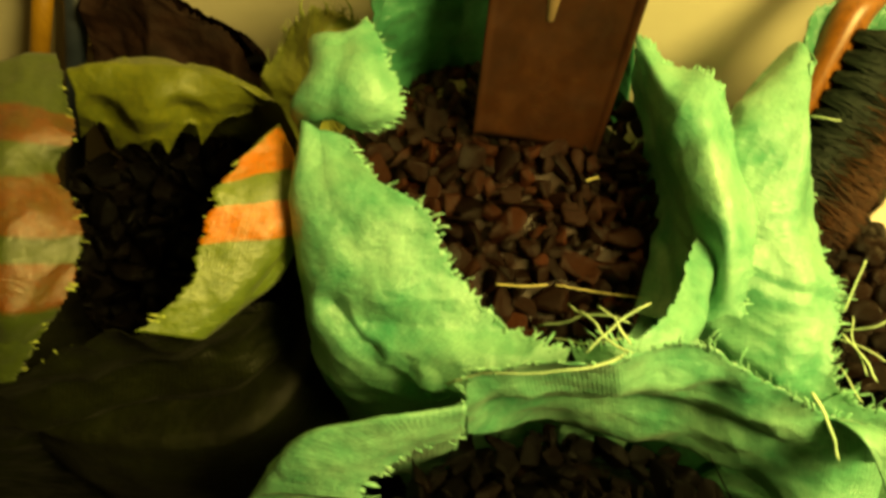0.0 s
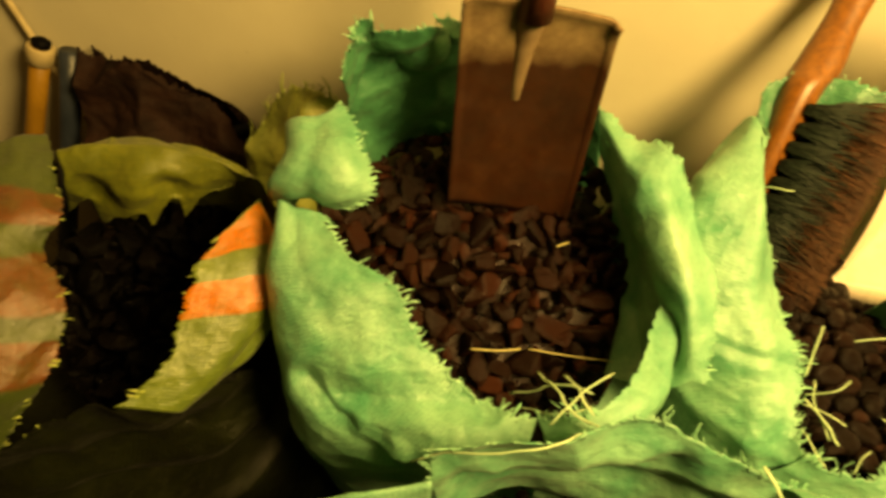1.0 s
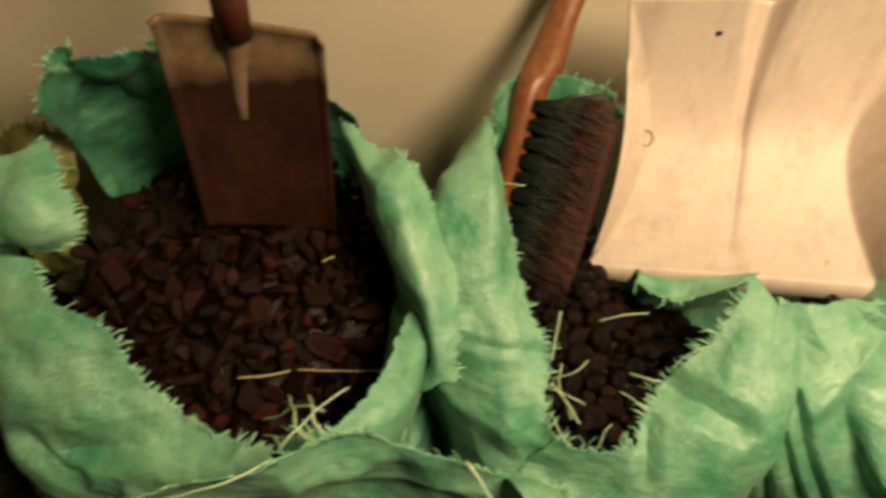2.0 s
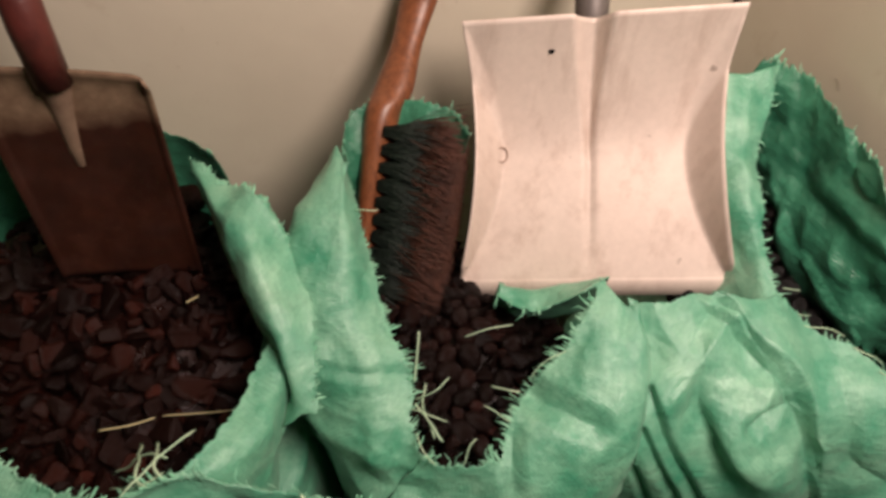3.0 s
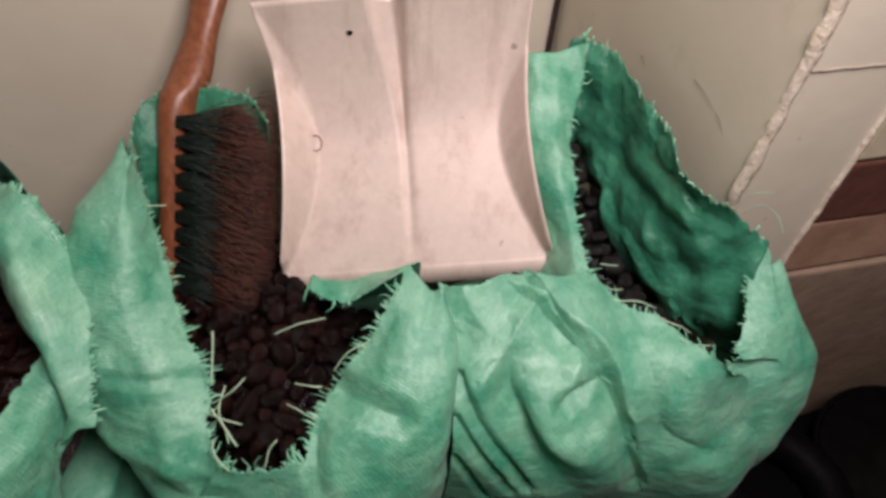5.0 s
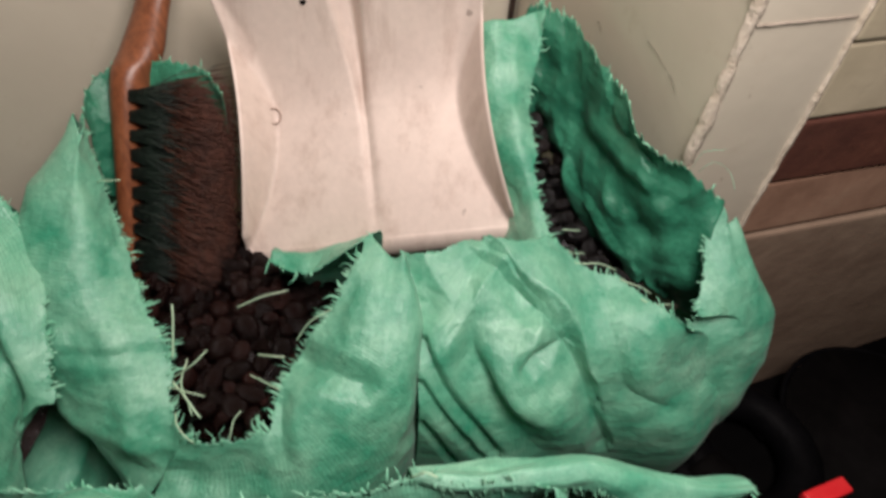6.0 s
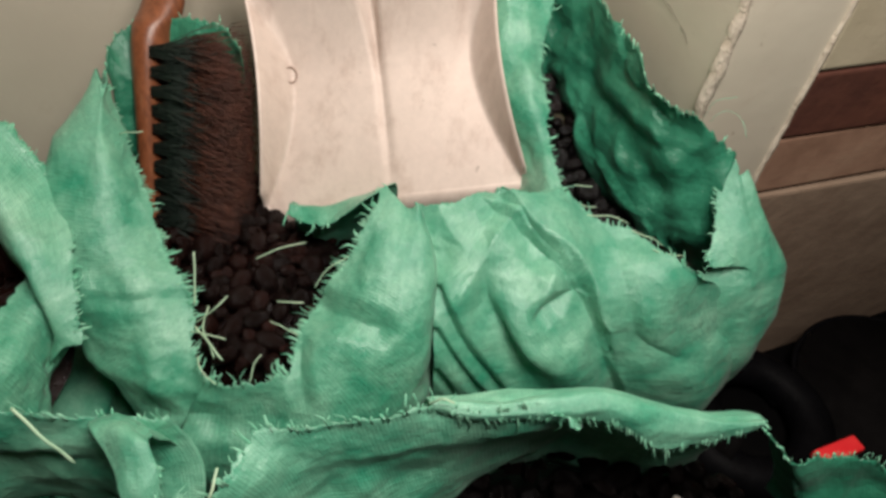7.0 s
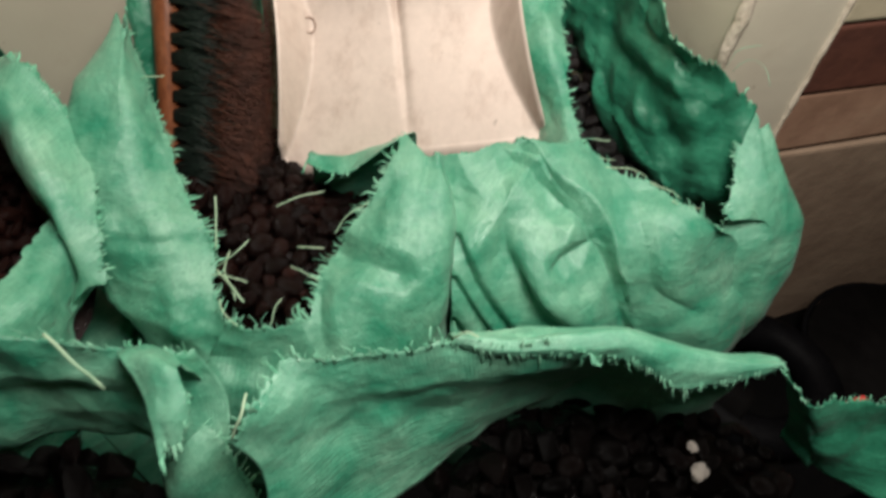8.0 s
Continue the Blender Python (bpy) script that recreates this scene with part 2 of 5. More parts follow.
# ---- builders ----
def mesh_of(name, bm, material, smooth=True):
    me = bpy.data.meshes.new(name)
    bm.normal_update()
    bm.to_mesh(me)
    bm.free()
    if material:
        me.materials.append(material)
    if smooth:
        me.polygons.foreach_set("use_smooth", [True] * len(me.polygons))
    return me


def part(name, bm, material, parent=None, label="", smooth=True):
    ob = new(name, mesh_of(name, bm, material, smooth))
    if parent:
        ob.parent = parent
    if label:
        ob["label"] = label
    return ob


def thing(name, label, category, place=(0, 0, 0), group="", kind=""):
    ob = new(name)
    ob.empty_display_size = 0.05
    ob.location = place
    return tagged(ob, label, category, group, kind)


def under(ob, parent):
    """Keeps a part built in world coordinates where it is while its thing stands at its own base."""
    ob.matrix_parent_inverse = Matrix.Translation(-Vector(parent.location))
    return ob


def block(bm, lo, hi, bevel=0.0):
    m = Matrix.Translation([(a + b) / 2 for a, b in zip(lo, hi)]) @ Matrix.Diagonal([b - a for a, b in zip(lo, hi)] + [1])
    made = bmesh.ops.create_cube(bm, size=1, matrix=m)
    if bevel:
        edges = {e for v in made["verts"] for e in v.link_edges}
        bmesh.ops.bevel(bm, geom=list(edges), offset=bevel, segments=2, affect="EDGES", profile=0.6)
    return bm


def spline(points, t):
    """Catmull-Rom through the points, t from 0 to 1."""
    n = len(points) - 1
    s = min(max(t, 0.0), 1.0) * n
    i = min(int(s), n - 1)
    f = s - i
    p = [Vector(points[min(max(k, 0), n)]) for k in (i - 1, i, i + 1, i + 2)]
    if i == 0:
        p[0] = 2 * p[1] - p[2]
    if i == n - 1:
        p[3] = 2 * p[2] - p[1]
    return 0.5 * (2 * p[1] + (p[2] - p[0]) * f + (2 * p[0] - 5 * p[1] + 4 * p[2] - p[3]) * f * f + (3 * p[1] - p[0] - 3 * p[2] + p[3]) * f ** 3)


def tube(bm, points, radii, sides=10, caps=True):
    """A round tube along points with the radii given."""
    pts = [Vector(p) for p in points]
    rings, side = [], None
    for i, p in enumerate(pts):
        d = (pts[min(i + 1, len(pts) - 1)] - pts[max(i - 1, 0)]).normalized()
        ref = side if side else (Vector((0, 0, 1)) if abs(d.z) < 0.9 else Vector((1, 0, 0)))
        a = d.cross(ref).cross(d).normalized()
        side = a
        b = d.cross(a)
        r = radii[i] if isinstance(radii, (list, tuple)) else radii
        rings.append([bm.verts.new(p + (a * math.cos(k * math.tau / sides) + b * math.sin(k * math.tau / sides)) * r) for k in range(sides)])
    for q, w in zip(rings, rings[1:]):
        for k in range(sides):
            bm.faces.new((q[k], q[(k + 1) % sides], w[(k + 1) % sides], w[k]))
    if caps:
        bm.faces.new(rings[0][::-1])
        bm.faces.new(rings[-1])
    return bm


def cloth(name, rows, material, parent, seed=0, tear=0.004, wrinkle=0.004, step=0.0036, fringe=60, long=0.012, label="", crease=1.0, torn=True, span=(0.0, 1.0), folds=(), scallop=0.0):
    """A sheet of sack cloth lofted over a few control rows; the first row is its torn edge, with loose threads."""
    rng = random.Random(seed)
    edge = [spline(rows[0], k / 40) for k in range(41)]
    width = sum((a - b).length for a, b in zip(edge, edge[1:]))
    side = [spline([r[len(r) // 2] for r in rows], k / 20) for k in range(21)]
    depth = sum((a - b).length for a, b in zip(side, side[1:]))
    nu, nv = max(int(width / (step * 0.6)), 12), max(int(depth / step), 8)
    bm = bmesh.new()
    uv, um = bm.loops.layers.uv.new("UVMap"), bm.loops.layers.uv.new("metres")
    columns = []
    for i in range(nu + 1):
        u = i / nu
        lane = [spline(r, u) for r in rows]
        columns.append([spline(lane, j / nv) for j in range(nv + 1)])
    off = Vector((seed * 3.7, seed * 1.3, seed * 0.7))
    # fold lines are laid onto the sheet before they lift it
    pieces = []
    sheet = np.array([tuple(p) for line in columns for p in line])
    for pts, h, w, *rest in folds:
        other = rest[0] if rest else w
        laid = []
        for k in range(4 * (len(pts) - 1) + 1):
            q = np.array(spline(pts, k / (4 * (len(pts) - 1))))
            gap = ((sheet - q) ** 2).sum(1)
            best = int(gap.argmin())
            laid.append(Vector(sheet[best]) if gap[best] < 0.035 ** 2 else None)
        pieces += [(a, b, h, w, other) for a, b in zip(laid, laid[1:]) if a is not None and b is not None and (a - b).length > 1e-5]
    grid = []
    for i in range(nu + 1):
        line = []
        for j in range(nv + 1):
            p = columns[i][j]
            du = columns[min(i + 1, nu)][j] - columns[max(i - 1, 0)][j]
            dv = columns[i][min(j + 1, nv)] - columns[i][max(j - 1, 0)]
            n = du.cross(dv)
            n = n.normalized() if n.length > 1e-9 else Vector((0, 0, 1))
            q = p + off
            soft = noise.noise(q * 14) * 1.2 + noise.noise(q * 34) * 0.55
            ridge = (0.5 - abs(noise.noise(q * 19 + Vector((9, 2, 5))))) * 1.3 * crease
            fine = noise.noise(q * 90) * 0.18
            if n.z - 0.5 * n.y < 0:
                n = -n
            up = down = 0.0
            for a, b, h, w, other in pieces:
                ab = b - a
                k = min(max((p - a).dot(ab) / ab.length_squared, 0.0), 1.0)
                d = (p - a - ab * k).length
                if ab.cross(p - a).dot(n) > 0:
                    w = other
                if d < w * 1.4:
                    g = h * (1 - d / (w * 1.4))
                    up, down = max(up, g), min(down, g)
            lift = up + down
            p = p + n * (wrinkle * (soft + ridge - 0.5 * crease + fine) + lift)
            if torn and j < 6:
                w = i * 0.6 * step
                jag = noise.noise(Vector((w * 45, seed, 3.1))) * 1.0 + noise.noise(Vector((w * 150, seed, 8.1))) * 0.7 + (rng.random() - 0.5) * 0.9
                p = p + dv.normalized() * tear * jag * max(0.0, 1 - j / 4)
                if scallop:
                    p = p + dv.normalized() * scallop * (abs(math.sin(w * 75 + 2 * noise.noise(Vector((w * 20, seed, 1))))) - 0.5) * (1 - j / 6)
            line.append(bm.verts.new(p))
        grid.append(line)
    for i in range(nu):
        for j in range(nv):
            f = bm.faces.new((grid[i][j], grid[i + 1][j], grid[i + 1][j + 1], grid[i][j + 1]))
            for loop, (a, b) in zip(f.loops, ((i, j), (i + 1, j), (i + 1, j + 1), (i, j + 1))):
                loop[uv].uv = (a / nu, b / nv)
                loop[um].uv = (a / nu * width, b / nv * depth)
    tips = [(grid[i][0].co.copy(), (grid[i][0].co - grid[i][min(4, nv)].co).normalized(), (grid[min(i + 1, nu)][0].co - grid[max(i - 1, 0)][0].co).normalized()) for i in range(nu + 1)]
    ob = under(part(name, bm, material, parent, label), parent)
    mod = ob.modifiers.new("thickness", "SOLIDIFY")
    mod.thickness, mod.offset = 0.0009, 0
    if torn and fringe:
        bm = bmesh.new()
        lo, hi = int(span[0] * nu), int(span[1] * nu)
        for _ in range(int(fringe * 2.6 * (span[1] - span[0]) * width / 0.3)):
            p, out, along = tips[rng.randint(lo, hi)]
            length = long * rng.choice((0.2, 0.25, 0.25, 0.3, 0.3, 0.4, 0.4, 0.5, 0.7, 1.1))
            bend = along * rng.uniform(-0.45, 0.45) + Vector((rng.uniform(-0.2, 0.2), rng.uniform(-0.2, 0.2), rng.uniform(-0.35, 0.15)))
            strand(bm, [p - out * 0.004, p + (out + bend * 0.3) * length * 0.5, p + (out + bend).normalized() * length], rng.choice((0.0003, 0.0004, 0.0006, 0.0010)))
        under(part("fringe", bm, M_FRINGE if material in (M_GREEN, M_GREEN_SHADED) else M_FRINGE_OLIVE, ob, "pale frayed threads along the torn edge"), parent)
        tagged(ob.children[0], kind="stuff")
        ob.children[0].matrix_parent_inverse = Matrix.Identity(4)
    return ob


def strand(bm, points, half):
    """A flat thread with a small thickness."""
    pts = [Vector(p) for p in points]
    last = None
    for i, p in enumerate(pts):
        d = (pts[min(i + 1, len(pts) - 1)] - pts[max(i - 1, 0)]).normalized()
        s = d.cross(Vector((0.2, -0.6, 0.8))).normalized() * half * (1.0 if i < len(pts) - 1 else 0.4)
        n = s.cross(d).normalized() * half * 0.4
        ring = [bm.verts.new(p + s + n), bm.verts.new(p - s + n), bm.verts.new(p - s - n), bm.verts.new(p + s - n)]
        if last:
            for k in range(4):
                bm.faces.new((last[k], last[(k + 1) % 4], ring[(k + 1) % 4], ring[k]))
        else:
            bm.faces.new(ring[::-1])
        last = ring
    bm.faces.new(last)
    return bm


def sack_body(parent, centre, rx, ry, top, material, seed):
    """The filled lower part of a sack: a slumped, bulging bag."""
    bm = bmesh.new()
    uv, um = bm.loops.layers.uv.new("UVMap"), bm.loops.layers.uv.new("metres")
    nu, nv = 72, 30
    prof = [(0.0, 0.0), (0.82, 0.0), (0.95, 0.04), (1.0, 0.22), (1.02, 0.5), (1.0, 0.78), (0.93, 0.95), (0.8, 1.0), (0.0, 0.94)]
    grid = []
    for j in range(nv + 1):
        r, h, _ = spline([(a, b, 0) for a, b in prof], j / nv)
        line = []
        for i in range(nu):
            a = math.tau * i / nu
            c, s = math.cos(a), math.sin(a)
            k = (abs(c) ** 3 + abs(s) ** 3) ** (-1 / 3)
            p = Vector((centre[0] + rx * r * c * k, centre[1] + ry * r * s * k, max(h, 0) * top))
            q = p * 1.0 + Vector((seed, 0, 0))
            d = 0.010 * noise.noise(q * 9) + 0.005 * noise.noise(q * 25)
            if 0.05 < h < 0.97:
                p += Vector((c, s, 0)) * d
            line.append(bm.verts.new(p))
        grid.append(line)
    for j in range(nv):
        for i in range(nu):
            i2 = (i + 1) % nu
            f = bm.faces.new((grid[j][i], grid[j][i2], grid[j + 1][i2], grid[j + 1][i]))
            for loop, (a, b) in zip(f.loops, ((i, j), (i + 1, j), (i + 1, j + 1), (i, j + 1))):
                loop[uv].uv = (a / nu, b / nv)
                loop[um].uv = (a / nu * 1.05, b / nv * 0.9)
    bmesh.ops.remove_doubles(bm, verts=bm.verts, dist=0.0005)
    return under(part("bag_body", bm, material, parent), parent)


def lump_mesh(name, seed, round_=False):
    """One lump of coal: a broken, chamfered chunk, or a rounded nugget."""
    rng = random.Random(seed)
    bm = bmesh.new()
    if round_:
        bmesh.ops.create_icosphere(bm, subdivisions=2, radius=0.5)
        for v in bm.verts:
            v.co *= 1 + 0.16 * noise.noise(v.co * 2.2 + Vector((seed, 0, 0)))
            v.co.x = math.copysign(abs(v.co.x) ** 0.85, v.co.x) * 0.95
    else:
        for _ in range(13):
            v = Vector((rng.uniform(-1, 1), rng.uniform(-1, 1), rng.uniform(-1, 1)))
            m = max(abs(v.x), abs(v.y), abs(v.z))
            bm.verts.new(v / m * 0.5 * rng.uniform(0.82, 1.0))
        hull = bmesh.ops.convex_hull(bm, input=bm.verts)
        bmesh.ops.delete(bm, geom=[g for g in hull["geom_interior"] if isinstance(g, bmesh.types.BMVert)], context="VERTS")
        bmesh.ops.bevel(bm, geom=list(bm.edges), offset=0.065, segments=1, affect="EDGES")
    return mesh_of(name, bm, None, round_)


CHUNKS = [lump_mesh("coal_lump", 40 + k) for k in range(14)]
NUGGETS = [lump_mesh("coal_nugget", 70 + k, True) for k in range(8)]


def coal_heap(label, centre, rx, ry, height, meshes, material, size, count, seed, stretch=(1.0, 1.7)):
    """A heap of loose coal: a packed bed and the lumps lying on it, each with its own place and turn."""
    rng = random.Random(seed)
    heap = thing("coal_heap", label, "coal", (centre[0], centre[1], height(*centre) - 0.06))
    bm = bmesh.new()
    n, m = 40, 14
    rings = []
    for j in range(m + 1):
        r = j / m
        line = []
        for i in range(n):
            a = math.tau * i / n
            x, y = centre[0] + rx * r * math.cos(a), centre[1] + ry * r * math.sin(a)
            line.append(bm.verts.new((x, y, height(x, y) - 0.5 * size - 0.03 * r ** 4 + 0.006 * noise.noise(Vector((x * 50, y * 50, seed))))))
        rings.append(line)
    for p, q in zip(rings, rings[1:]):
        for i in range(n):
            bm.faces.new((p[i], p[(i + 1) % n], q[(i + 1) % n], q[i]))
    bmesh.ops.remove_doubles(bm, verts=bm.verts, dist=0.0004)
    tagged(under(part("coal_bed", bm, material, heap, "packed coal under the loose lumps"), heap), kind="stuff")
    placed = []
    for me in meshes:
        if not me.materials:
            me.materials.append(material)
    tries = 0
    while len(placed) < count and tries < count * 60:
        tries += 1
        a, r = rng.uniform(0, math.tau), math.sqrt(rng.random()) * 0.97
        x, y = centre[0] + rx * r * math.cos(a), centre[1] + ry * r * math.sin(a)
        s = size * rng.choice((0.6, 0.75, 0.9, 1.0, 1.0, 1.15, 1.35))
        if any((x - px) ** 2 + (y - py) ** 2 < (0.36 * (s + ps)) ** 2 for px, py, ps in placed):
            continue
        placed.append((x, y, s))
        me = meshes[rng.randrange(len(meshes))]
        if me.materials[0] != material:
            twin = bpy.data.meshes.get(me.name + "_" + material.name) or me.copy()
            twin.name = me.name + "_" + material.name
            twin.materials[0] = material
            me = twin
        ob = new("coal_lump", me)
        ob.parent = heap
        turn = Euler((rng.uniform(-1.0, 1.0), rng.uniform(-1.0, 1.0), rng.uniform(0, math.tau)))
        lift = rng.uniform(-0.25, 0.12) * s
        scale = Vector((s * rng.uniform(*stretch), s * rng.uniform(0.8, 1.05), s * rng.uniform(0.7, 1.0)))
        ob.matrix_local = Matrix.Translation(Vector((x, y, height(x, y) + lift)) - heap.location) @ turn.to_matrix().to_4x4() @ Matrix.Diagonal((*scale, 1))
    return heap


# ---- the alcove and the room round it ----
BACK, CHEEK, FRONT, BRICK_X = 0.745, 0.842, 0.405, 0.957


def wall(name, lo, hi, material, label):
    bm = block(bmesh.new(), lo, hi)
    return tagged(part(name, bm, material, None, smooth=False), label, "wall", kind="structure")


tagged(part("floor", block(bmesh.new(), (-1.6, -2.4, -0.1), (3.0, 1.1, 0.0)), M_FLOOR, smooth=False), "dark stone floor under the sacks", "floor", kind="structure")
wall("wall_back", (-1.6, BACK, 0), (CHEEK + 0.1, BACK + 0.15, 2.4), M_WALL, "cream painted plaster wall behind the sacks")
# unseen walls and ceiling added to close the room, in low-bounce plaster
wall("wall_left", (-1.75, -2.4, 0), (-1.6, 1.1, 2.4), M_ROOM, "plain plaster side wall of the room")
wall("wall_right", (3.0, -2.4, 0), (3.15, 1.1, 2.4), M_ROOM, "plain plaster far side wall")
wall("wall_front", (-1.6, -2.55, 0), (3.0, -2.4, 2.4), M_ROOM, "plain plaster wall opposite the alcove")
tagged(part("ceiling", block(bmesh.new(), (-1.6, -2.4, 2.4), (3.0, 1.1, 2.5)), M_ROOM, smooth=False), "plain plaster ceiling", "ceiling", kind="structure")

# chimney breast: the plastered cheek and front corner, then bare bricks round the fire opening
cheek = wall("wall_chimney_cheek", (CHEEK, FRONT, 0), (BRICK_X, 1.0, 2.4), M_WALL, "cream painted cheek of the chimney breast")
wall("wall_chimney_upper", (BRICK_X, FRONT + 0.003, 1.0), (2.2, 1.0, 2.4), M_WALL, "cream painted chimney breast above the brickwork")
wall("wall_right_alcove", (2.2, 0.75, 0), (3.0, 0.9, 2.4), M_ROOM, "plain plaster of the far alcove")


def chipped_edge(name, x, y, z0, z1, width, seed, label):
    """A ragged raised line of broken plaster and old paint along an upright corner."""
    bm = bmesh.new()
    n = 90
    rows = []
    for i in range(n + 1):
        z = z0 + (z1 - z0) * i / n
        w1 = width * (0.5 + 0.6 * noise.noise(Vector((z * 38, seed, 0))) + 0.25 * noise.noise(Vector((z * 140, seed, 2))))
        w2 = width * (0.5 + 0.6 * noise.noise(Vector((z * 31, seed, 9))) + 0.25 * noise.noise(Vector((z * 120, seed, 5))))
        h = 0.0035 + 0.002 * noise.noise(Vector((z * 90, seed, 4)))
        rows.append([bm.verts.new(q) for q in ((x - max(w1, 0.001), y + 0.002, z), (x - max(w1, 0.001) * 0.7, y - h, z), (x + max(w2, 0.001) * 0.7, y - h * 0.8, z), (x + max(w2, 0.001), y + 0.002, z))])
    for a, b in zip(rows, rows[1:]):
        for k in range(3):
            bm.faces.new((a[k], a[k + 1], b[k + 1], b[k]))
    return tagged(part(name, bm, M_CHIP), label, "trim", kind="structure")


chipped_edge("trim_corner", CHEEK + 0.004, FRONT, 0.3, 1.1, 0.011, 2.0, "chipped plaster along the chimney corner")
chipped_edge("trim_brick_edge", BRICK_X + 0.001, FRONT, 0.3, 1.0, 0.005, 7.0, "flaking paint line beside the bare bricks")

# hairline scratches on the cheek
for k, (y0, z0, y1, z1) in enumerate(((0.458, 0.708, 0.443, 0.699), (0.572, 0.699, 0.562, 0.692), (0.495, 0.718, 0.462, 0.709))):
    bm = strand(bmesh.new(), [(CHEEK - 0.0006, y0, z0), (CHEEK - 0.0008, (y0 + y1) / 2, (z0 + z1) / 2 + 0.002), (CHEEK - 0.0006, y1, z1)], 0.00016)
    tagged(part("wall_scratch", bm, M_CABLE), "dark hairline scratch in the paint", "scratch", kind="structure")
crack = [(0.852 + 0.1 * k / 14, FRONT - 0.0007, 0.776 - 0.005 * k / 14 + 0.0012 * noise.noise(Vector((k * 0.7, 3, 1)))) for k in range(15)]
tagged(part("wall_crack", strand(bmesh.new(), crack, 0.0009), M_MORTAR), "thin crack along a painted brick joint", "crack", kind="structure")

# thin cable running down the corner, with a bead of filler beside it
bm = tube(bmesh.new(), [(CHEEK - 0.006, BACK - 0.006, z) for z in (0.0, 0.4, 0.8, 1.2, 1.8, 2.39)], 0.0035, 8)
tagged(part("wall_cable", bm, M_CABLE), "thin dark cable in the corner of the alcove", "cable", kind="structure")

# bare brick jamb
jamb = wall("wall_chimney_bricks", (BRICK_X + 0.002, FRONT + 0.012, 0.0), (2.2, 1.0, 1.0), M_MORTAR, "bare scorched bricks round the fireplace")
SKEW = Matrix.Translation((BRICK_X, FRONT, 0)) @ Matrix.Rotation(math.radians(-5.0), 4, "Z") @ Matrix.Translation((-BRICK_X, -FRONT, 0))
jamb.matrix_world = SKEW


# ---- sacks ----
S1_RIGHT = [
    [(-0.067, 0.465, 0.635), (-0.077, 0.426, 0.633), (-0.087, 0.396, 0.615), (-0.089, 0.365, 0.600), (-0.117, 0.329, 0.590)],
    [(-0.052, 0.506, 0.630), (-0.028, 0.461, 0.610), (-0.025, 0.429, 0.595), (-0.046, 0.392, 0.570), (-0.084, 0.343, 0.560)],
    [(-0.082, 0.541, 0.580), (-0.058, 0.496, 0.560), (-0.055, 0.464, 0.545), (-0.076, 0.427, 0.520), (-0.114, 0.378, 0.510)],
]
S1_FRONT = [
    [(-0.070, 0.369, 0.560), (-0.112, 0.337, 0.578), (-0.169, 0.326, 0.568), (-0.216, 0.305, 0.548), (-0.259, 0.297, 0.543), (-0.298, 0.293, 0.543)],
    [(-0.052, 0.409, 0.490), (-0.101, 0.354, 0.500), (-0.176, 0.327, 0.500), (-0.244, 0.302, 0.490), (-0.294, 0.295, 0.485), (-0.340, 0.287, 0.485)],
    [(-0.059, 0.383, 0.360), (-0.141, 0.351, 0.360), (-0.236, 0.327, 0.360), (-0.314, 0.299, 0.360), (-0.370, 0.290, 0.360), (-0.438, 0.280, 0.360)],
    [(-0.059, 0.393, 0.060), (-0.141, 0.361, 0.060), (-0.236, 0.337, 0.060), (-0.314, 0.309, 0.060), (-0.370, 0.300, 0.060), (-0.438, 0.290, 0.060)],
]
S1_LEFT = [
    [(-0.250, 0.548, 0.660), (-0.200, 0.471, 0.650), (-0.207, 0.441, 0.635), (-0.177, 0.399, 0.620), (-0.173, 0.357, 0.600), (-0.197, 0.325, 0.575), (-0.218, 0.301, 0.550)],
    [(-0.267, 0.528, 0.670), (-0.237, 0.459, 0.665), (-0.228, 0.416, 0.655), (-0.211, 0.376, 0.640), (-0.207, 0.342, 0.620), (-0.224, 0.313, 0.585), (-0.249, 0.298, 0.545)],
    [(-0.289, 0.506, 0.655), (-0.290, 0.467, 0.640), (-0.316, 0.438, 0.620), (-0.316, 0.395, 0.600), (-0.324, 0.360, 0.570), (-0.326, 0.324, 0.540), (-0.308, 0.298, 0.520)],
    [(-0.309, 0.516, 0.535), (-0.310, 0.477, 0.520), (-0.336, 0.448, 0.500), (-0.336, 0.405, 0.480), (-0.344, 0.370, 0.450), (-0.346, 0.334, 0.420), (-0.328, 0.308, 0.400)],
]
S1_BACK = [
    [(-0.244, 0.517, 0.600), (-0.212, 0.511, 0.600), (-0.180, 0.503, 0.590), (-0.149, 0.516, 0.600), (-0.122, 0.522, 0.600), (-0.094, 0.538, 0.610)],
    [(-0.220, 0.509, 0.645), (-0.188, 0.510, 0.650), (-0.154, 0.506, 0.650), (-0.128, 0.517, 0.645), (-0.101, 0.523, 0.640), (-0.077, 0.533, 0.625)],
    [(-0.226, 0.527, 0.655), (-0.190, 0.536, 0.660), (-0.157, 0.542, 0.660), (-0.117, 0.539, 0.655), (-0.088, 0.535, 0.645), (-0.055, 0.524, 0.630)],
    [(-0.226, 0.557, 0.535), (-0.190, 0.566, 0.540), (-0.157, 0.572, 0.540), (-0.117, 0.569, 0.535), (-0.088, 0.565, 0.525), (-0.055, 0.554, 0.510)],
]
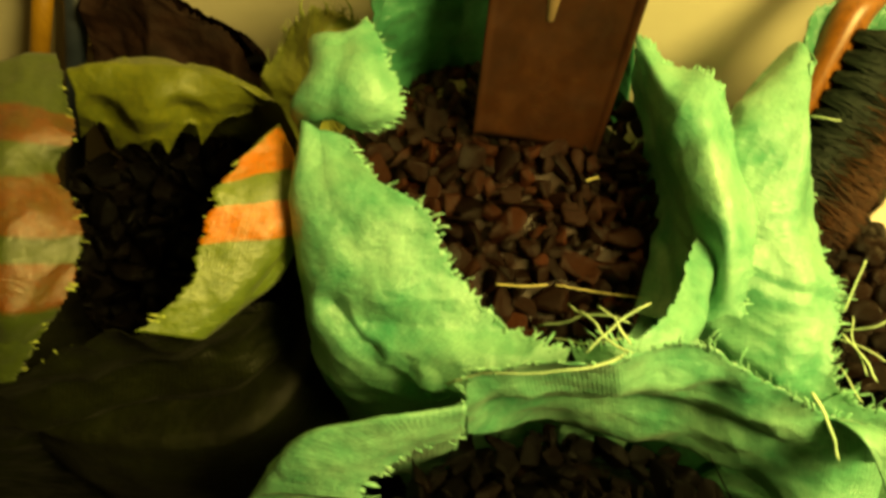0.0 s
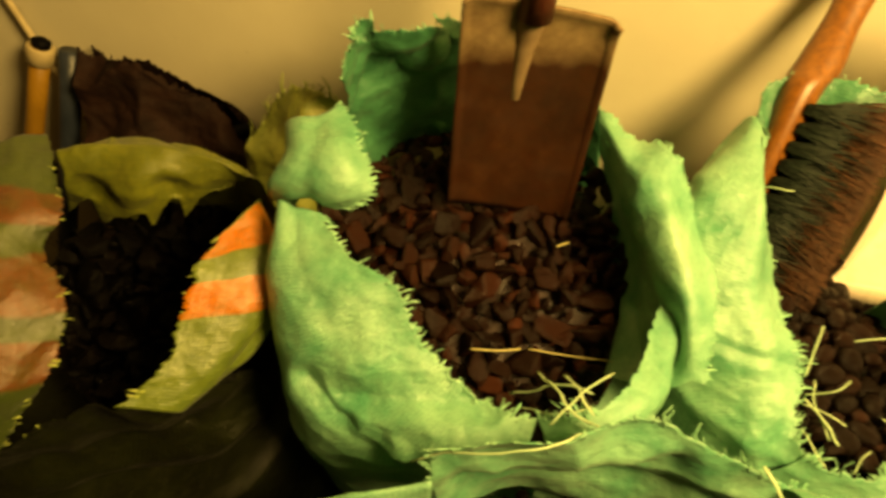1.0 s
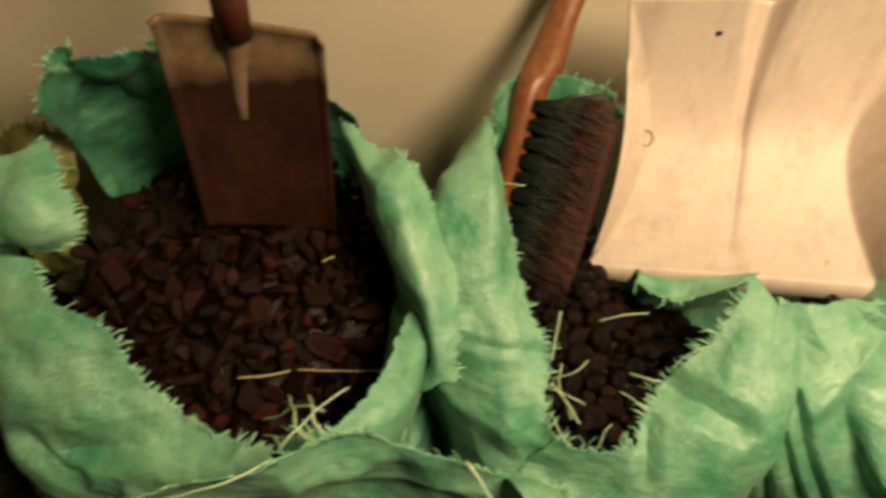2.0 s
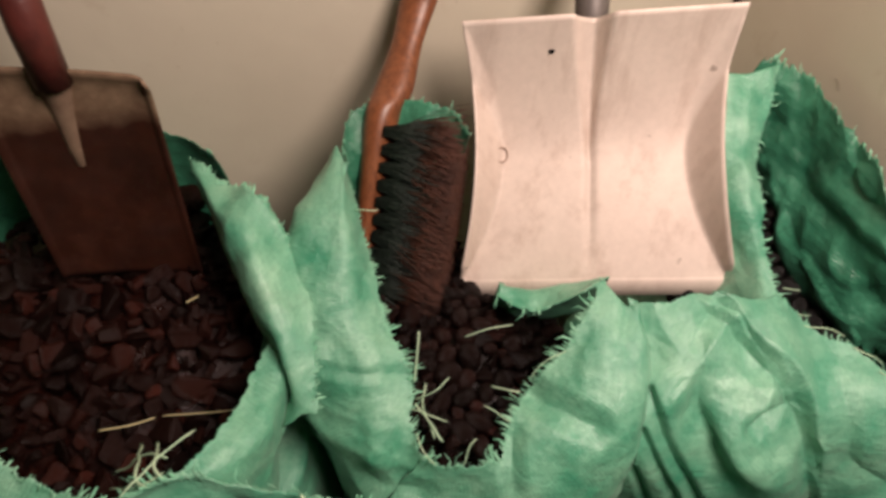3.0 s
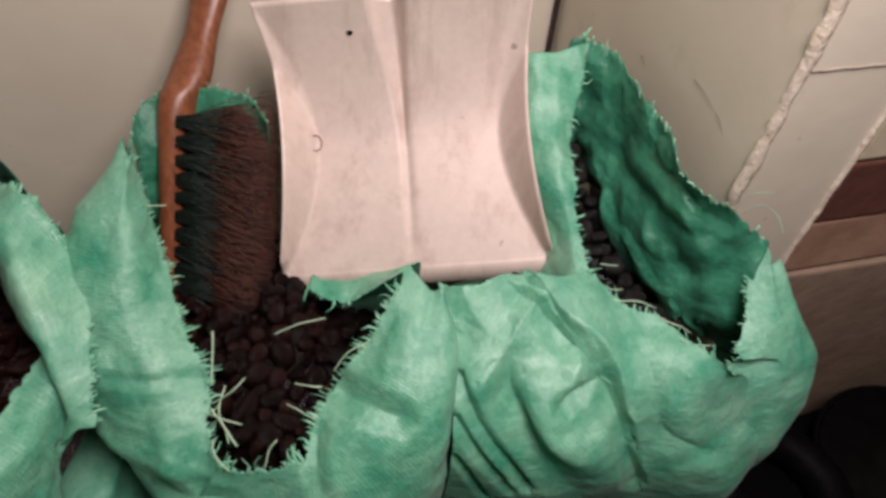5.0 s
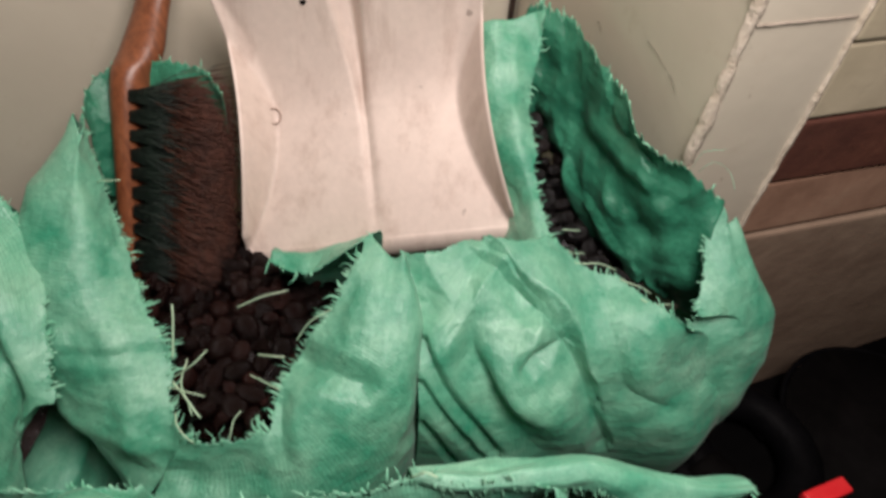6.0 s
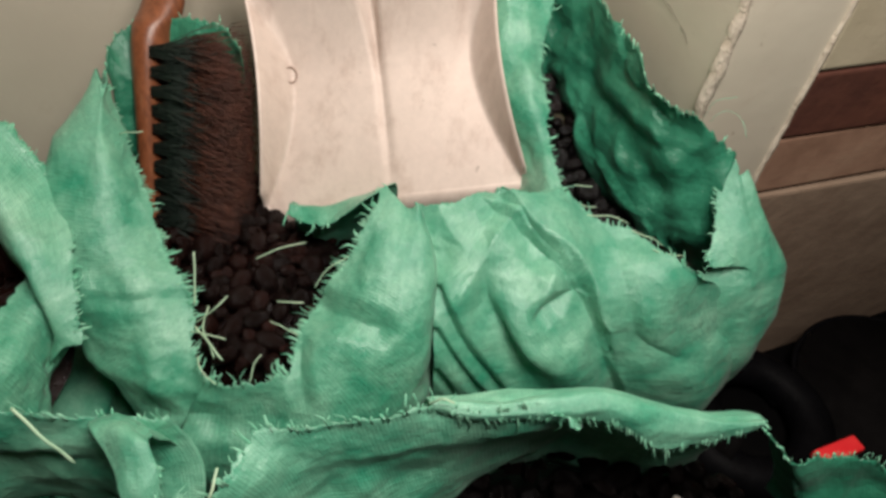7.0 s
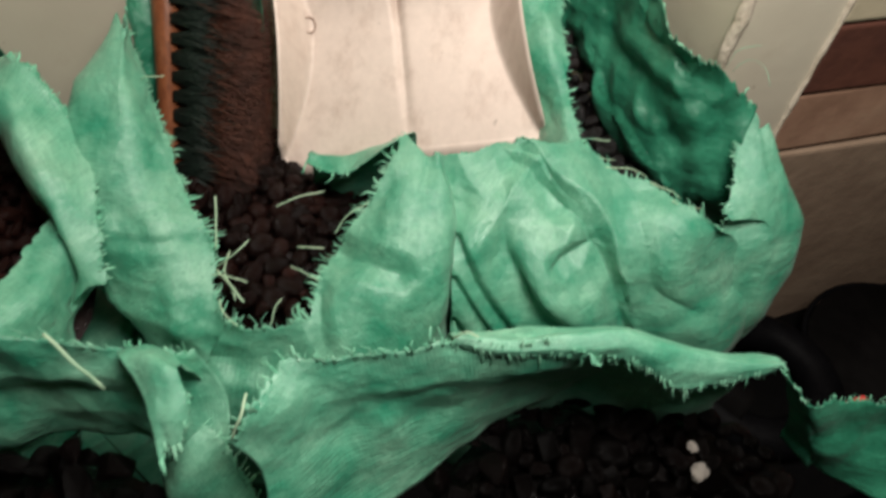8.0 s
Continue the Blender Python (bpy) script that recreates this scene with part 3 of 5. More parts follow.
S2_LEFT = [
    [(0.012, 0.479, 0.645), (0.034, 0.445, 0.645), (0.079, 0.413, 0.642), (0.095, 0.395, 0.615), (0.114, 0.382, 0.590), (0.154, 0.355, 0.583), (0.187, 0.349, 0.580)],
    [(-0.007, 0.477, 0.652), (0.008, 0.430, 0.640), (0.034, 0.398, 0.622), (0.045, 0.370, 0.590), (0.075, 0.345, 0.570), (0.127, 0.325, 0.565), (0.180, 0.331, 0.560)],
    [(-0.026, 0.482, 0.640), (-0.024, 0.435, 0.610), (-0.019, 0.393, 0.575), (-0.009, 0.357, 0.530), (0.033, 0.337, 0.500), (0.110, 0.337, 0.490), (0.182, 0.354, 0.490)],
    [(-0.026, 0.502, 0.440), (-0.024, 0.455, 0.410), (-0.019, 0.413, 0.375), (-0.009, 0.377, 0.330), (0.033, 0.359, 0.300), (0.110, 0.363, 0.290), (0.182, 0.384, 0.290)],
]
S2_RIGHT = [
    [(0.239, 0.610, 0.660), (0.272, 0.582, 0.650), (0.297, 0.554, 0.657), (0.322, 0.521, 0.622), (0.329, 0.468, 0.605), (0.328, 0.427, 0.585), (0.322, 0.396, 0.560)],
    [(0.239, 0.606, 0.655), (0.259, 0.553, 0.650), (0.281, 0.516, 0.645), (0.295, 0.477, 0.628), (0.303, 0.439, 0.605), (0.306, 0.416, 0.585), (0.309, 0.396, 0.560)],
    [(0.240, 0.605, 0.650), (0.250, 0.575, 0.630), (0.264, 0.521, 0.618), (0.280, 0.479, 0.602), (0.295, 0.450, 0.580), (0.302, 0.431, 0.560), (0.297, 0.397, 0.550)],
    [(0.247, 0.630, 0.620), (0.259, 0.600, 0.590), (0.273, 0.550, 0.572), (0.284, 0.499, 0.562), (0.289, 0.464, 0.550), (0.292, 0.442, 0.540), (0.286, 0.404, 0.535)],
    [(0.260, 0.641, 0.560), (0.271, 0.601, 0.525), (0.273, 0.537, 0.520), (0.274, 0.489, 0.525), (0.268, 0.467, 0.515), (0.263, 0.452, 0.510), (0.255, 0.431, 0.505)],
]
S2_BACK = [
    [(0.020, 0.558, 0.720), (0.028, 0.589, 0.735), (0.044, 0.601, 0.740), (0.076, 0.596, 0.740), (0.103, 0.630, 0.729), (0.133, 0.680, 0.689), (0.191, 0.690, 0.648), (0.246, 0.650, 0.629)],
    [(0.011, 0.600, 0.652), (0.028, 0.620, 0.670), (0.049, 0.635, 0.673), (0.077, 0.645, 0.667), (0.103, 0.660, 0.652), (0.148, 0.690, 0.605), (0.211, 0.690, 0.578), (0.255, 0.650, 0.586)],
    [(0.016, 0.600, 0.590), (0.036, 0.640, 0.560), (0.062, 0.660, 0.560), (0.094, 0.680, 0.544), (0.120, 0.690, 0.515), (0.168, 0.690, 0.491), (0.234, 0.680, 0.496), (0.267, 0.650, 0.527)],
]
S2_COLLAR = [
    [(0.021, 0.551, 0.700), (0.043, 0.517, 0.690), (0.053, 0.496, 0.680), (0.050, 0.483, 0.665), (0.026, 0.480, 0.650)],
    [(0.007, 0.534, 0.700), (0.026, 0.497, 0.700), (0.033, 0.478, 0.690), (0.027, 0.472, 0.675), (0.011, 0.480, 0.655)],
    [(-0.022, 0.535, 0.690), (-0.016, 0.508, 0.690), (-0.022, 0.492, 0.682), (-0.028, 0.484, 0.668), (-0.020, 0.485, 0.652)],
    [(-0.027, 0.565, 0.630), (-0.020, 0.538, 0.625), (-0.025, 0.522, 0.615), (-0.029, 0.512, 0.605), (-0.022, 0.512, 0.595)],
]
S2_FRONT = [
    [(0.187, 0.350, 0.578), (0.208, 0.346, 0.592), (0.229, 0.353, 0.592), (0.250, 0.373, 0.592), (0.269, 0.403, 0.588), (0.289, 0.455, 0.582)],
    [(0.194, 0.334, 0.555), (0.218, 0.332, 0.565), (0.243, 0.340, 0.570), (0.268, 0.357, 0.575), (0.290, 0.388, 0.575), (0.304, 0.440, 0.574)],
    [(0.194, 0.326, 0.400), (0.218, 0.326, 0.410), (0.245, 0.334, 0.420), (0.270, 0.354, 0.460), (0.286, 0.389, 0.520), (0.302, 0.437, 0.520)],
]
S3_LEFT = [
    [(0.373, 0.604, 0.662), (0.377, 0.552, 0.630), (0.380, 0.520, 0.605), (0.386, 0.484, 0.585), (0.396, 0.437, 0.568), (0.404, 0.415, 0.556), (0.395, 0.385, 0.535), (0.400, 0.358, 0.525)],
    [(0.372, 0.573, 0.665), (0.361, 0.527, 0.645), (0.357, 0.496, 0.625), (0.352, 0.459, 0.600), (0.357, 0.425, 0.575), (0.359, 0.403, 0.550), (0.364, 0.369, 0.525), (0.373, 0.348, 0.490)],
    [(0.365, 0.609, 0.650), (0.331, 0.572, 0.625), (0.308, 0.536, 0.606), (0.294, 0.490, 0.572), (0.291, 0.456, 0.538), (0.314, 0.420, 0.505), (0.330, 0.385, 0.460), (0.352, 0.346, 0.440)],
    [(0.365, 0.619, 0.470), (0.336, 0.584, 0.440), (0.319, 0.552, 0.420), (0.305, 0.507, 0.385), (0.305, 0.472, 0.350), (0.326, 0.433, 0.320), (0.338, 0.397, 0.280), (0.358, 0.356, 0.260)],
]
S3_FRONT = [
    [(0.400, 0.358, 0.525), (0.427, 0.347, 0.520), (0.459, 0.345, 0.525), (0.475, 0.367, 0.535), (0.494, 0.390, 0.548), (0.525, 0.403, 0.572), (0.553, 0.425, 0.592), (0.576, 0.450, 0.605)],
    [(0.374, 0.347, 0.492), (0.426, 0.332, 0.490), (0.471, 0.321, 0.510), (0.503, 0.334, 0.535), (0.531, 0.350, 0.555), (0.556, 0.373, 0.575), (0.573, 0.397, 0.590), (0.587, 0.424, 0.600)],
    [(0.348, 0.330, 0.440), (0.421, 0.308, 0.440), (0.477, 0.293, 0.450), (0.532, 0.298, 0.470), (0.570, 0.319, 0.500), (0.584, 0.348, 0.530), (0.595, 0.380, 0.555), (0.603, 0.422, 0.585)],
    [(0.345, 0.345, 0.240), (0.421, 0.323, 0.240), (0.477, 0.308, 0.250), (0.532, 0.313, 0.270), (0.570, 0.334, 0.300), (0.584, 0.363, 0.330), (0.595, 0.395, 0.355), (0.603, 0.437, 0.385)],
]
S3_BACK = [
    [(0.372, 0.603, 0.662), (0.381, 0.624, 0.675), (0.407, 0.628, 0.685), (0.447, 0.618, 0.690), (0.473, 0.596, 0.685), (0.485, 0.579, 0.675)],
    [(0.369, 0.600, 0.630), (0.381, 0.605, 0.630), (0.404, 0.607, 0.630), (0.434, 0.598, 0.630), (0.465, 0.596, 0.625), (0.483, 0.597, 0.620)],
    [(0.369, 0.587, 0.595), (0.375, 0.586, 0.575), (0.395, 0.585, 0.570), (0.427, 0.584, 0.570), (0.455, 0.585, 0.570), (0.478, 0.587, 0.570)],
]
S3_TUCK = [
    [(0.492, 0.474, 0.575), (0.515, 0.453, 0.570), (0.535, 0.448, 0.580), (0.558, 0.443, 0.600), (0.576, 0.448, 0.605)],
    [(0.498, 0.490, 0.570), (0.522, 0.480, 0.565), (0.548, 0.476, 0.570), (0.572, 0.468, 0.580), (0.590, 0.461, 0.590)],
    [(0.498, 0.510, 0.490), (0.522, 0.500, 0.485), (0.548, 0.496, 0.490), (0.572, 0.488, 0.500), (0.590, 0.481, 0.510)],
]
S4_FRONT = [
    [(0.598, 0.437, 0.590), (0.626, 0.424, 0.592), (0.661, 0.426, 0.595), (0.692, 0.414, 0.592), (0.730, 0.411, 0.590), (0.749, 0.385, 0.578), (0.777, 0.362, 0.572), (0.794, 0.323, 0.573), (0.814, 0.300, 0.562)],
    [(0.600, 0.392, 0.560), (0.624, 0.393, 0.575), (0.658, 0.406, 0.590), (0.682, 0.382, 0.575), (0.697, 0.348, 0.568), (0.729, 0.337, 0.552), (0.762, 0.324, 0.558), (0.788, 0.301, 0.556), (0.840, 0.302, 0.540)],
    [(0.586, 0.347, 0.530), (0.609, 0.346, 0.540), (0.640, 0.358, 0.542), (0.655, 0.313, 0.527), (0.694, 0.323, 0.532), (0.726, 0.317, 0.525), (0.758, 0.299, 0.515), (0.794, 0.277, 0.503), (0.868, 0.292, 0.495)],
    [(0.581, 0.329, 0.460), (0.619, 0.312, 0.448), (0.661, 0.294, 0.446), (0.710, 0.282, 0.446), (0.754, 0.276, 0.436), (0.793, 0.258, 0.436), (0.830, 0.247, 0.434), (0.871, 0.262, 0.430), (0.919, 0.284, 0.450)],
    [(0.581, 0.349, 0.260), (0.619, 0.336, 0.245), (0.661, 0.322, 0.240), (0.710, 0.312, 0.240), (0.754, 0.307, 0.230), (0.793, 0.287, 0.230), (0.830, 0.273, 0.230), (0.871, 0.282, 0.230), (0.919, 0.304, 0.250)],
]
S4_RIGHT = [
    [(0.880, 0.381, 0.619), (0.866, 0.374, 0.603), (0.851, 0.347, 0.583), (0.829, 0.313, 0.562), (0.862, 0.310, 0.560), (0.838, 0.318, 0.545), (0.806, 0.314, 0.530)],
    [(0.879, 0.365, 0.610), (0.878, 0.348, 0.595), (0.878, 0.325, 0.575), (0.880, 0.308, 0.555), (0.879, 0.295, 0.535), (0.861, 0.289, 0.520), (0.824, 0.294, 0.500)],
    [(0.896, 0.370, 0.590), (0.903, 0.344, 0.565), (0.918, 0.322, 0.535), (0.928, 0.300, 0.500), (0.913, 0.278, 0.470), (0.880, 0.264, 0.440), (0.840, 0.270, 0.440)],
    [(0.886, 0.380, 0.390), (0.893, 0.354, 0.365), (0.908, 0.332, 0.335), (0.918, 0.310, 0.300), (0.903, 0.288, 0.270), (0.870, 0.276, 0.240), (0.832, 0.282, 0.240)],
]
S4_BACK = [
    [(0.788, 0.614, 0.700), (0.802, 0.601, 0.702), (0.818, 0.574, 0.700), (0.817, 0.519, 0.690), (0.814, 0.457, 0.680), (0.817, 0.413, 0.665), (0.833, 0.393, 0.660), (0.878, 0.376, 0.622)],
    [(0.774, 0.612, 0.655), (0.799, 0.590, 0.660), (0.809, 0.537, 0.640), (0.813, 0.480, 0.635), (0.817, 0.430, 0.630), (0.829, 0.401, 0.620), (0.851, 0.383, 0.610), (0.867, 0.367, 0.600)],
    [(0.764, 0.606, 0.600), (0.798, 0.579, 0.610), (0.802, 0.493, 0.565), (0.805, 0.433, 0.560), (0.821, 0.397, 0.555), (0.838, 0.375, 0.550), (0.860, 0.359, 0.545), (0.874, 0.346, 0.540)],
    [(0.775, 0.604, 0.540), (0.821, 0.579, 0.550), (0.832, 0.496, 0.500), (0.833, 0.433, 0.505), (0.833, 0.384, 0.521), (0.872, 0.378, 0.485), (0.891, 0.354, 0.480), (0.901, 0.338, 0.480)],
]
S4_LEFT = [
    [(0.802, 0.601, 0.702), (0.768, 0.546, 0.655), (0.753, 0.514, 0.635), (0.738, 0.460, 0.608), (0.731, 0.411, 0.588)],
    [(0.764, 0.592, 0.703), (0.742, 0.548, 0.664), (0.731, 0.514, 0.644), (0.728, 0.464, 0.602), (0.716, 0.414, 0.586)],
    [(0.728, 0.606, 0.690), (0.716, 0.572, 0.652), (0.712, 0.542, 0.618), (0.716, 0.484, 0.568), (0.708, 0.428, 0.562)],
    [(0.715, 0.660, 0.600), (0.705, 0.640, 0.560), (0.698, 0.605, 0.540), (0.700, 0.535, 0.505), (0.700, 0.455, 0.500)],
]
S5_BACK = [
    [(0.405, 0.221, 0.600), (0.420, 0.233, 0.610), (0.442, 0.257, 0.613), (0.474, 0.250, 0.612), (0.508, 0.241, 0.612), (0.544, 0.239, 0.612), (0.576, 0.224, 0.610), (0.610, 0.213, 0.606), (0.633, 0.203, 0.600)],
    [(0.415, 0.211, 0.560), (0.435, 0.221, 0.565), (0.460, 0.234, 0.570), (0.486, 0.236, 0.565), (0.517, 0.237, 0.560), (0.549, 0.235, 0.560), (0.584, 0.228, 0.565), (0.617, 0.219, 0.570), (0.647, 0.213, 0.570)],
    [(0.400, 0.178, 0.480), (0.430, 0.175, 0.480), (0.464, 0.187, 0.480), (0.497, 0.200, 0.480), (0.525, 0.211, 0.480), (0.554, 0.222, 0.480), (0.596, 0.233, 0.485), (0.643, 0.237, 0.490), (0.679, 0.239, 0.500)],
]
S5_STRIP = [
    [(0.545, 0.239, 0.609), (0.578, 0.222, 0.603), (0.607, 0.213, 0.601), (0.634, 0.205, 0.598), (0.657, 0.199, 0.592), (0.687, 0.181, 0.572), (0.717, 0.173, 0.574), (0.759, 0.168, 0.582)],
    [(0.545, 0.240, 0.612), (0.576, 0.224, 0.610), (0.607, 0.215, 0.610), (0.632, 0.208, 0.609), (0.655, 0.203, 0.606), (0.685, 0.187, 0.590), (0.717, 0.176, 0.586), (0.757, 0.169, 0.586)],
    [(0.545, 0.244, 0.611), (0.578, 0.233, 0.612), (0.613, 0.224, 0.613), (0.636, 0.219, 0.612), (0.657, 0.215, 0.608), (0.689, 0.199, 0.596), (0.724, 0.183, 0.589), (0.761, 0.172, 0.584)],
    [(0.545, 0.252, 0.590), (0.578, 0.243, 0.585), (0.613, 0.234, 0.585), (0.636, 0.230, 0.584), (0.657, 0.226, 0.580), (0.689, 0.210, 0.570), (0.724, 0.194, 0.566), (0.761, 0.184, 0.562)],
    [(0.541, 0.264, 0.462), (0.578, 0.250, 0.462), (0.613, 0.240, 0.462), (0.635, 0.236, 0.460), (0.655, 0.232, 0.458), (0.687, 0.216, 0.447), (0.724, 0.200, 0.438), (0.761, 0.192, 0.432)],
]
S5_RIGHT = [
    [(0.755, 0.170, 0.584), (0.775, 0.147, 0.560), (0.804, 0.146, 0.555), (0.838, 0.133, 0.550), (0.860, 0.105, 0.540)],
    [(0.786, 0.156, 0.530), (0.795, 0.135, 0.520), (0.817, 0.123, 0.510), (0.847, 0.109, 0.510), (0.863, 0.077, 0.510)],
    [(0.800, 0.151, 0.480), (0.815, 0.121, 0.470), (0.831, 0.102, 0.470), (0.857, 0.071, 0.470), (0.874, 0.045, 0.470)],
]
S6_LEFT = [
    [(0.053, 0.241, 0.545), (0.057, 0.251, 0.560), (0.071, 0.259, 0.570), (0.087, 0.268, 0.575), (0.110, 0.276, 0.580), (0.117, 0.281, 0.583)],
    [(0.016, 0.240, 0.550), (0.026, 0.252, 0.575), (0.047, 0.263, 0.590), (0.072, 0.270, 0.598), (0.092, 0.274, 0.602), (0.117, 0.281, 0.602)],
    [(-0.034, 0.242, 0.510), (-0.013, 0.257, 0.545), (0.015, 0.272, 0.575), (0.052, 0.277, 0.590), (0.088, 0.283, 0.598), (0.117, 0.289, 0.600)],
    [(-0.044, 0.262, 0.310), (-0.023, 0.277, 0.345), (0.005, 0.292, 0.375), (0.042, 0.297, 0.390), (0.078, 0.303, 0.398), (0.107, 0.309, 0.400)],
]
S6_BACK = [
    [(0.116, 0.287, 0.603), (0.124, 0.291, 0.645), (0.154, 0.291, 0.660), (0.198, 0.300, 0.660), (0.227, 0.318, 0.650), (0.259, 0.321, 0.640), (0.296, 0.317, 0.620), (0.336, 0.307, 0.600), (0.386, 0.304, 0.580)],
    [(0.120, 0.288, 0.580), (0.137, 0.303, 0.585), (0.170, 0.308, 0.590), (0.214, 0.312, 0.590), (0.250, 0.319, 0.580), (0.290, 0.315, 0.570), (0.320, 0.302, 0.560), (0.355, 0.289, 0.550), (0.396, 0.277, 0.540)],
    [(0.119, 0.288, 0.560), (0.149, 0.311, 0.520), (0.195, 0.326, 0.500), (0.238, 0.318, 0.500), (0.281, 0.318, 0.500), (0.317, 0.304, 0.500), (0.345, 0.281, 0.500), (0.361, 0.254, 0.500), (0.373, 0.227, 0.500)],
]
S6_CORNER = [
    [(0.362, 0.226, 0.580), (0.366, 0.236, 0.586), (0.371, 0.234, 0.584), (0.378, 0.242, 0.590), (0.386, 0.257, 0.600)],
    [(0.360, 0.256, 0.600), (0.366, 0.257, 0.605), (0.371, 0.254, 0.605), (0.377, 0.254, 0.605), (0.384, 0.260, 0.605)],
    [(0.346, 0.300, 0.604), (0.355, 0.299, 0.607), (0.364, 0.294, 0.610), (0.374, 0.286, 0.610), (0.382, 0.277, 0.605)],
    [(0.340, 0.335, 0.500), (0.350, 0.334, 0.505), (0.361, 0.327, 0.510), (0.373, 0.317, 0.510), (0.382, 0.307, 0.505)],
]
S6_SIDE = [
    [(0.380, 0.262, 0.552), (0.390, 0.252, 0.545), (0.394, 0.244, 0.525), (0.399, 0.230, 0.492), (0.404, 0.204, 0.455)],
    [(0.366, 0.256, 0.545), (0.370, 0.244, 0.535), (0.373, 0.236, 0.515), (0.377, 0.220, 0.482), (0.381, 0.198, 0.445)],
    [(0.347, 0.255, 0.512), (0.347, 0.240, 0.508), (0.347, 0.231, 0.490), (0.350, 0.218, 0.455), (0.357, 0.189, 0.415)],
]
FOLDS_CRUMPLED = [
    # the overlapping right half, with the gully along its edge
    ([(0.676, 0.414, 0.595), (0.696, 0.377, 0.577), (0.720, 0.340, 0.556), (0.733, 0.308, 0.518)], 0.013, 0.004, 0.034),
    ([(0.664, 0.406, 0.592), (0.683, 0.380, 0.575), (0.705, 0.345, 0.556), (0.722, 0.316, 0.528), (0.735, 0.298, 0.481), (0.758, 0.286, 0.430)], -0.009, 0.014, 0.005),
    # the kite-shaped facet below the pan
    ([(0.674, 0.400, 0.589), (0.649, 0.382, 0.578), (0.628, 0.366, 0.566)], 0.012, 0.009, 0.034),
    ([(0.628, 0.366, 0.566), (0.641, 0.336, 0.546), (0.652, 0.310, 0.525), (0.676, 0.301, 0.512), (0.707, 0.305, 0.508), (0.722, 0.316, 0.519)], 0.006, 0.036, 0.030),
    ([(0.628, 0.366, 0.566), (0.661, 0.352, 0.563), (0.692, 0.343, 0.561)], 0.006, 0.020, 0.018),
    ([(0.692, 0.343, 0.561), (0.681, 0.334, 0.554), (0.670, 0.324, 0.548)], 0.008, 0.014, 0.008),
    ([(0.674, 0.320, 0.542), (0.694, 0.326, 0.545), (0.712, 0.330, 0.548)], -0.009, 0.010, 0.010),
    # drapes falling to the neighbouring sack
    ([(0.617, 0.396, 0.558), (0.637, 0.337, 0.535), (0.656, 0.310, 0.497), (0.693, 0.293, 0.436)], -0.004, 0.018, 0.012),
    ([(0.598, 0.367, 0.552), (0.611, 0.331, 0.512), (0.651, 0.305, 0.442)], -0.009, 0.009, 0.004),
    ([(0.588, 0.345, 0.526), (0.612, 0.325, 0.478), (0.637, 0.309, 0.431)], -0.008, 0.007, 0.004),
    ([(0.588, 0.340, 0.485), (0.616, 0.320, 0.410)], -0.008, 0.005, 0.004),
    # the smooth right side
    ([(0.762, 0.322, 0.560), (0.762, 0.300, 0.539), (0.768, 0.287, 0.506)], 0.008, 0.026, 0.026),
    ([(0.740, 0.296, 0.490), (0.768, 0.287, 0.500), (0.792, 0.279, 0.528)], -0.004, 0.034, 0.026),
    ([(0.617, 0.428, 0.591), (0.620, 0.406, 0.580), (0.631, 0.379, 0.565)], 0.004, 0.012, 0.012),
]
FOLDS_BRUSH_SACK = [
    ([(0.494, 0.389, 0.550), (0.516, 0.365, 0.550), (0.539, 0.348, 0.550)], -0.009, 0.012),
    ([(0.311, 0.436, 0.570), (0.356, 0.420, 0.570), (0.403, 0.410, 0.570)], -0.003, 0.006),
    ([(0.322, 0.514, 0.570), (0.318, 0.434, 0.570)], 0.004, 0.015),
    ([(0.582, 0.447, 0.560), (0.565, 0.369, 0.560), (0.538, 0.304, 0.560)], 0.006, 0.025),
    ([(0.357, 0.371, 0.490), (0.396, 0.350, 0.490)], -0.006, 0.012),
    ([(0.307, 0.413, 0.520), (0.359, 0.368, 0.520)], 0.006, 0.012),
    ([(0.481, 0.362, 0.520), (0.466, 0.318, 0.520)], -0.006, 0.01),
]
FOLDS_SHOVEL_SACK = [
    ([(0.037, 0.349, 0.580), (0.091, 0.357, 0.580), (0.150, 0.362, 0.580)], -0.01, 0.014),
    ([(0.018, 0.394, 0.560), (0.040, 0.338, 0.560), (0.069, 0.294, 0.560)], -0.009, 0.011),
    ([(0.056, 0.343, 0.550), (0.087, 0.303, 0.550)], 0.009, 0.01),
    ([(-0.022, 0.478, 0.615), (0.023, 0.382, 0.615), (0.059, 0.328, 0.615)], 0.005, 0.03),
    ([(0.297, 0.481, 0.530), (0.278, 0.441, 0.530), (0.271, 0.398, 0.530)], -0.006, 0.008),
    ([(0.285, 0.534, 0.640), (0.293, 0.450, 0.640)], 0.004, 0.02),
    ([(0.109, 0.334, 0.550), (0.169, 0.322, 0.550)], 0.006, 0.014),
]
FOLDS_COLLAR = [
    ([(0.008, 0.520, 0.705), (0.010, 0.500, 0.690), (0.006, 0.490, 0.668), (0.000, 0.486, 0.650)], -0.003, 0.008),
]
